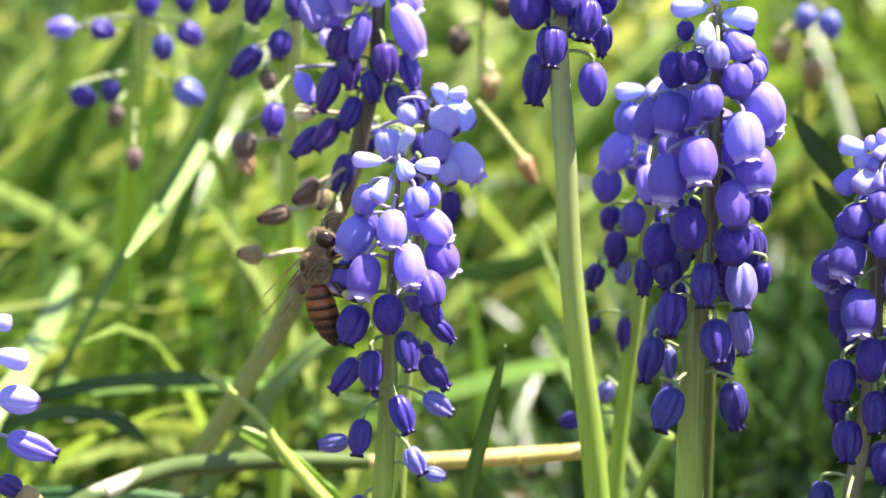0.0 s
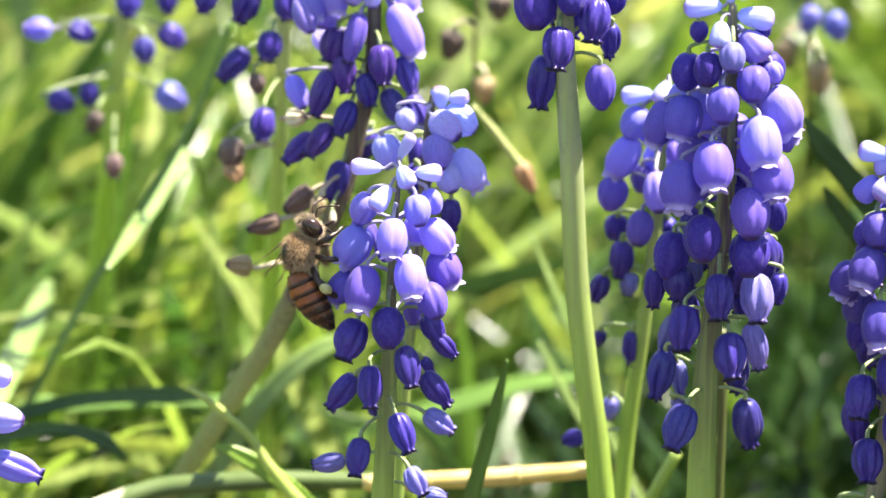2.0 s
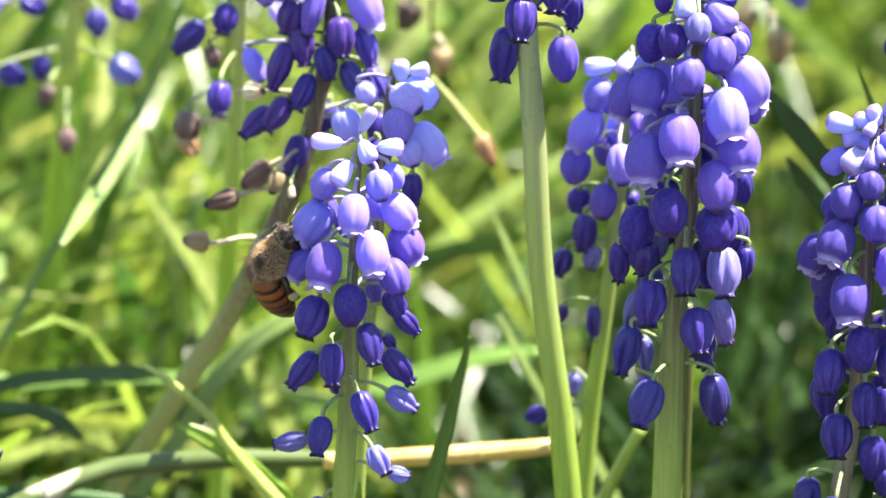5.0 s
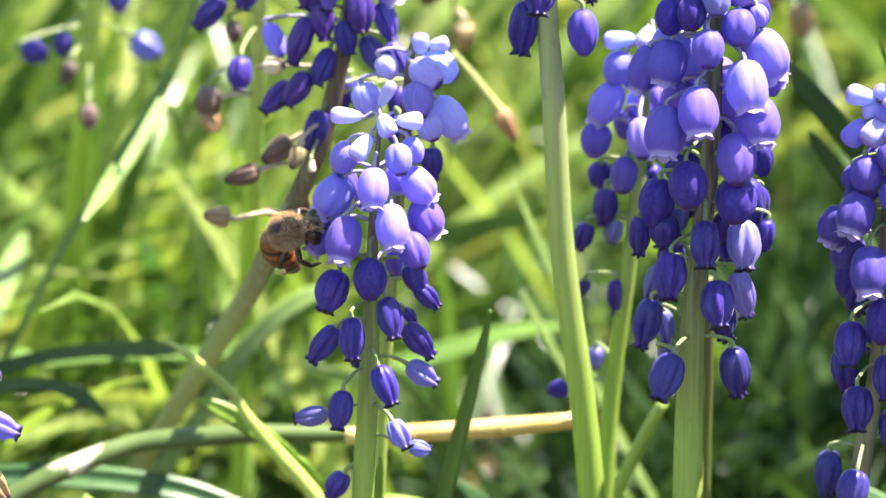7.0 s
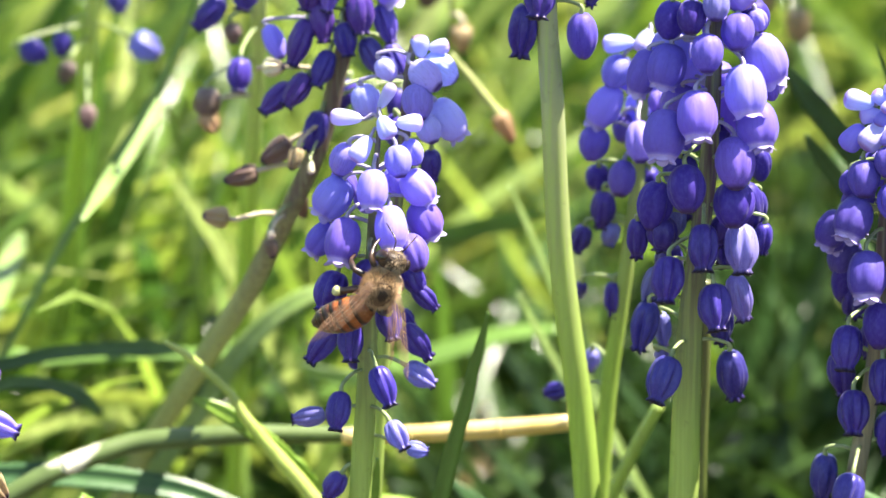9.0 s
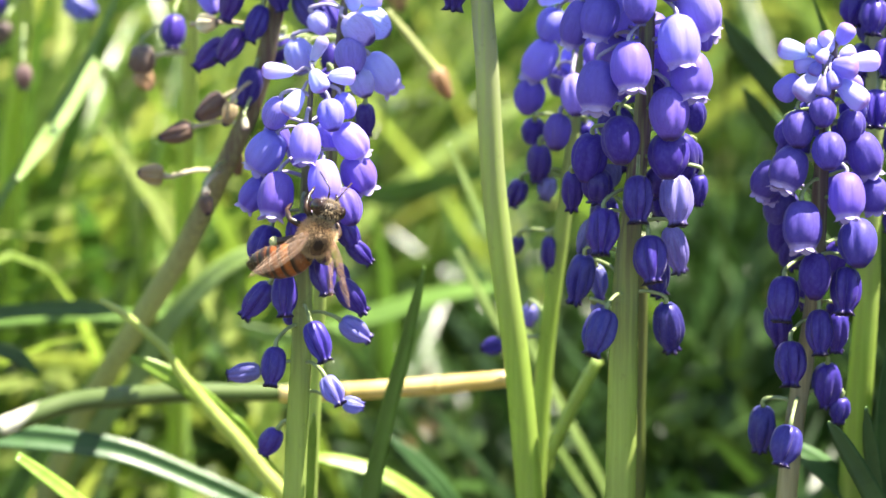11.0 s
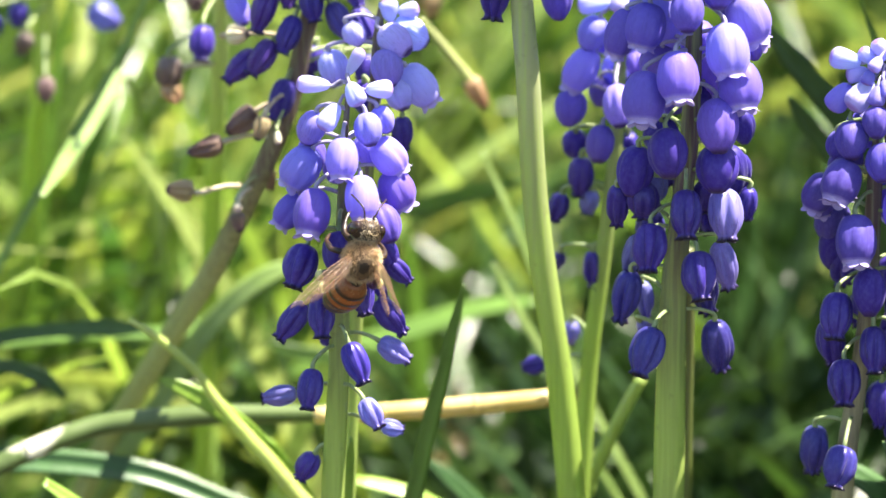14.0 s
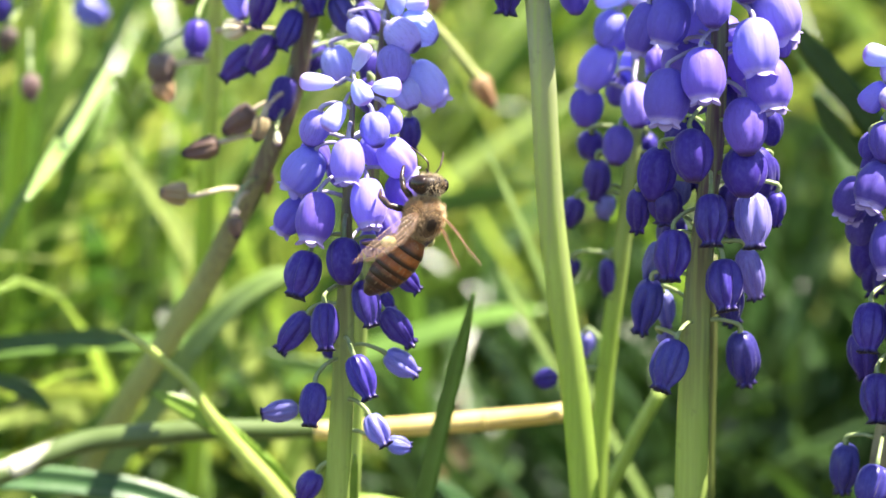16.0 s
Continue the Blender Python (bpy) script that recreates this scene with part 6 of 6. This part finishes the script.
    # the wings lie folded and still at first, whirr edge-on while the bee climbs, then stand off the body
    walk(left_wing, [
        (0, pose(0.00050, 0.00135, 0.00115, -42.4, 28.5, -28.7)),
        (0.5, pose(0.00050, 0.00135, 0.00115, -42.4, 28.5, -28.7)),
        (1, pose(0.00050, 0.00135, 0.00115, -46.6, 27.8, -30.0)),
        (1.5, pose(0.00050, 0.00135, 0.00115, -46.6, 23.9, -27.8)),
        (2, pose(0.00050, 0.00135, 0.00115, -49.0, -3.9, -59.0)),
        (2.5, pose(0.00050, 0.00135, 0.00115, -94.7, -22.2, -28.6)),
        (3, pose(0.00050, 0.00135, 0.00115, -97.6, -18.6, -31.2)),
        (3.5, pose(0.00050, 0.00135, 0.00115, -116.8, -20.8, -42.8)),
        (4, pose(0.00050, 0.00135, 0.00115, -120.2, -33.9, -38.1)),
        (5.25, pose(0.00050, 0.00135, 0.00115, -167.2, -36.6, -32.0)),
        (6.5, pose(0.00050, 0.00135, 0.00115, 145.5, -34.8, -25.3)),
        (6.75, pose(0.00050, 0.00135, 0.00115, -150.2, -35.8, -27.5)),
        (7, pose(0.00050, 0.00135, 0.00115, -85.9, -34.6, -29.6)),
        (7.5, pose(0.00050, 0.00135, 0.00115, -92.9, -35.6, -36.1)),
        (8, pose(0.00050, 0.00135, 0.00115, -104.8, -35.2, -15.2)),
        (8.5, pose(0.00050, 0.00135, 0.00115, -110.1, -19.8, -13.0)),
        (9, pose(0.00050, 0.00135, 0.00115, -54.1, 19.5, -28.7)),
        (9.5, pose(0.00050, 0.00135, 0.00115, -60.1, 30.1, -39.3)),
        (10, pose(0.00050, 0.00135, 0.00115, -63.5, 34.8, -46.4)),
        (12.5, pose(0.00050, 0.00135, 0.00115, -67.7, 42.7, -52.1)),
        (13, pose(0.00050, 0.00135, 0.00115, -73.3, 50.4, -41.1)),
        (13.5, pose(0.00050, 0.00135, 0.00115, -67.6, 44.3, -57.5)),
        (14, pose(0.00050, 0.00135, 0.00115, -62.2, 36.0, -54.7)),
        (14.5, pose(0.00050, 0.00135, 0.00115, -66.3, 40.5, -50.6)),
        (15, pose(0.00050, 0.00135, 0.00115, -73.3, 46.9, -43.2)),
        (15.5, pose(0.00050, 0.00135, 0.00115, -60.4, 22.8, -58.9)),
        (16, pose(0.00050, 0.00135, 0.00115, -60.0, 20.5, -57.7)),
    ])
    walk(left_hind_wing, [
        (0, pose(-0.00035, 0.00135, 0.00095, -38.7, 23.7, -23.5)),
        (0.5, pose(-0.00035, 0.00135, 0.00095, -38.7, 23.7, -23.5)),
        (1, pose(-0.00035, 0.00135, 0.00095, -42.5, 22.8, -24.2)),
        (1.5, pose(-0.00035, 0.00135, 0.00095, -42.9, 19.0, -22.2)),
        (2, pose(-0.00035, 0.00135, 0.00095, -36.0, -8.4, -51.3)),
        (2.17, pose(-0.00035, 0.00135, 0.00095, 4.7, -7.9, -39.3)),
        (2.33, pose(-0.00035, 0.00135, 0.00095, 45.3, -15.2, -29.7)),
        (2.5, pose(-0.00035, 0.00135, 0.00095, 86.8, -27.0, -27.3)),
        (3, pose(-0.00035, 0.00135, 0.00095, 83.3, -23.8, -29.7)),
        (3.5, pose(-0.00035, 0.00135, 0.00095, 63.8, -25.5, -39.1)),
        (4, pose(-0.00035, 0.00135, 0.00095, 64.7, -36.8, -33.0)),
        (5.25, pose(-0.00035, 0.00135, 0.00095, 16.2, -39.3, -24.7)),
        (6.5, pose(-0.00035, 0.00135, 0.00095, -32.0, -36.0, -16.9)),
        (7, pose(-0.00035, 0.00135, 0.00095, -72.1, -40.1, -24.7)),
        (7.5, pose(-0.00035, 0.00135, 0.00095, -89.4, -37.0, -31.5)),
        (8, pose(-0.00035, 0.00135, 0.00095, -103.6, -33.8, -12.7)),
        (8.5, pose(-0.00035, 0.00135, 0.00095, -110.0, -19.4, -13.2)),
        (9, pose(-0.00035, 0.00135, 0.00095, -52.6, 14.2, -29.1)),
        (9.5, pose(-0.00035, 0.00135, 0.00095, -56.4, 23.4, -39.5)),
        (10, pose(-0.00035, 0.00135, 0.00095, -58.5, 27.7, -45.4)),
        (12.5, pose(-0.00035, 0.00135, 0.00095, -60.6, 34.7, -51.2)),
        (13, pose(-0.00035, 0.00135, 0.00095, -63.6, 41.5, -40.9)),
        (13.5, pose(-0.00035, 0.00135, 0.00095, -60.3, 36.7, -50.7)),
        (14, pose(-0.00035, 0.00135, 0.00095, -57.2, 28.4, -48.8)),
        (14.5, pose(-0.00035, 0.00135, 0.00095, -59.9, 32.9, -44.6)),
        (15, pose(-0.00035, 0.00135, 0.00095, -64.8, 39.4, -36.4)),
        (15.5, pose(-0.00035, 0.00135, 0.00095, -58.4, 17.9, -53.6)),
        (16, pose(-0.00035, 0.00135, 0.00095, -58.8, 17.1, -52.4)),
    ])
    walk(right_wing, [
        (0, pose(0.00050, -0.00135, 0.00115, 137.6, 28.5, -28.7)),
        (0.5, pose(0.00050, -0.00135, 0.00115, 137.6, 28.5, -28.7)),
        (1, pose(0.00050, -0.00135, 0.00115, 133.4, 27.8, -30.0)),
        (1.5, pose(0.00050, -0.00135, 0.00115, 133.4, 23.9, -27.8)),
        (2, pose(0.00050, -0.00135, 0.00115, 131.0, -3.9, -59.0)),
        (2.5, pose(0.00050, -0.00135, 0.00115, 85.3, -22.2, -28.6)),
        (3, pose(0.00050, -0.00135, 0.00115, 82.4, -18.6, -31.2)),
        (3.5, pose(0.00050, -0.00135, 0.00115, 63.2, -20.8, -42.8)),
        (4, pose(0.00050, -0.00135, 0.00115, 59.8, -33.9, -38.1)),
        (5.25, pose(0.00050, -0.00135, 0.00115, 12.8, -36.6, -32.0)),
        (6.5, pose(0.00050, -0.00135, 0.00115, -34.5, -34.8, -25.3)),
        (6.75, pose(0.00050, -0.00135, 0.00115, 29.8, -35.8, -27.5)),
        (7, pose(0.00050, -0.00135, 0.00115, 94.1, -34.6, -29.6)),
        (7.5, pose(0.00050, -0.00135, 0.00115, 92.1, -39.0, -29.8)),
        (8, pose(0.00050, -0.00135, 0.00115, 80.5, -35.5, -0.9)),
        (8.5, pose(0.00050, -0.00135, 0.00115, 75.2, -12.0, 12.6)),
        (9, pose(0.00050, -0.00135, 0.00115, 43.5, 46.7, 24.1)),
        (9.5, pose(0.00050, -0.00135, 0.00115, 47.8, 59.7, 18.6)),
        (10, pose(0.00050, -0.00135, 0.00115, 54.7, 69.7, 22.3)),
        (12.5, pose(0.00050, -0.00135, 0.00115, 58.5, 66.6, 25.2)),
        (13, pose(0.00050, -0.00135, 0.00115, 59.7, 61.0, 33.0)),
        (13.5, pose(0.00050, -0.00135, 0.00115, 70.0, 74.7, 31.6)),
        (14, pose(0.00050, -0.00135, 0.00115, 55.5, 74.7, 15.8)),
        (14.5, pose(0.00050, -0.00135, 0.00115, 49.6, 75.6, 6.1)),
        (15, pose(0.00050, -0.00135, 0.00115, 53.5, 77.9, 18.5)),
        (15.5, pose(0.00050, -0.00135, 0.00115, 14.3, 77.0, -21.7)),
        (16, pose(0.00050, -0.00135, 0.00115, 8.1, 78.1, -24.6)),
    ])
    walk(right_hind_wing, [
        (0, pose(-0.00035, -0.00135, 0.00095, 141.3, 23.7, -23.5)),
        (0.5, pose(-0.00035, -0.00135, 0.00095, 141.3, 23.7, -23.5)),
        (1, pose(-0.00035, -0.00135, 0.00095, 137.5, 22.8, -24.2)),
        (1.5, pose(-0.00035, -0.00135, 0.00095, 137.1, 19.0, -22.2)),
        (2, pose(-0.00035, -0.00135, 0.00095, 144.0, -8.4, -51.3)),
        (2.17, pose(-0.00035, -0.00135, 0.00095, -175.3, -7.9, -39.3)),
        (2.33, pose(-0.00035, -0.00135, 0.00095, -134.7, -15.2, -29.7)),
        (2.5, pose(-0.00035, -0.00135, 0.00095, -93.2, -27.0, -27.3)),
        (3, pose(-0.00035, -0.00135, 0.00095, -96.7, -23.8, -29.7)),
        (3.5, pose(-0.00035, -0.00135, 0.00095, -116.2, -25.5, -39.1)),
        (4, pose(-0.00035, -0.00135, 0.00095, -115.3, -36.8, -33.0)),
        (5.25, pose(-0.00035, -0.00135, 0.00095, -163.8, -39.3, -24.7)),
        (6.5, pose(-0.00035, -0.00135, 0.00095, 148.0, -36.0, -16.9)),
        (7, pose(-0.00035, -0.00135, 0.00095, 107.9, -40.1, -24.7)),
        (7.5, pose(-0.00035, -0.00135, 0.00095, 95.5, -39.8, -25.8)),
        (8, pose(-0.00035, -0.00135, 0.00095, 81.0, -34.0, -0.6)),
        (8.5, pose(-0.00035, -0.00135, 0.00095, 74.3, -12.8, 9.1)),
        (9, pose(-0.00035, -0.00135, 0.00095, 39.6, 40.6, 15.0)),
        (9.5, pose(-0.00035, -0.00135, 0.00095, 41.7, 53.4, 6.4)),
        (10, pose(-0.00035, -0.00135, 0.00095, 44.8, 63.5, 5.0)),
        (12.5, pose(-0.00035, -0.00135, 0.00095, 49.3, 61.3, 8.0)),
        (13, pose(-0.00035, -0.00135, 0.00095, 52.3, 55.5, 19.4)),
        (13.5, pose(-0.00035, -0.00135, 0.00095, 58.5, 66.9, 19.0)),
        (14, pose(-0.00035, -0.00135, 0.00095, 49.0, 66.2, 9.0)),
        (14.5, pose(-0.00035, -0.00135, 0.00095, 45.6, 66.7, 2.0)),
        (15, pose(-0.00035, -0.00135, 0.00095, 46.6, 69.1, 10.5)),
        (15.5, pose(-0.00035, -0.00135, 0.00095, 20.3, 67.9, -20.9)),
        (16, pose(-0.00035, -0.00135, 0.00095, 15.9, 69.1, -22.5)),
    ])
    # the laden hind leg swings out at the end
    hip = Vector((-0.0009, 0.0008, -0.0013))
    walk(left_hind_leg, [(t, Matrix.Translation(hip) @ pose(0, 0, 0, swing, 0, 0) @ Matrix.Translation(-hip)) for t, swing in ((0, 0), (14.8, 0), (15.3, 50), (16, 62))])


motions()
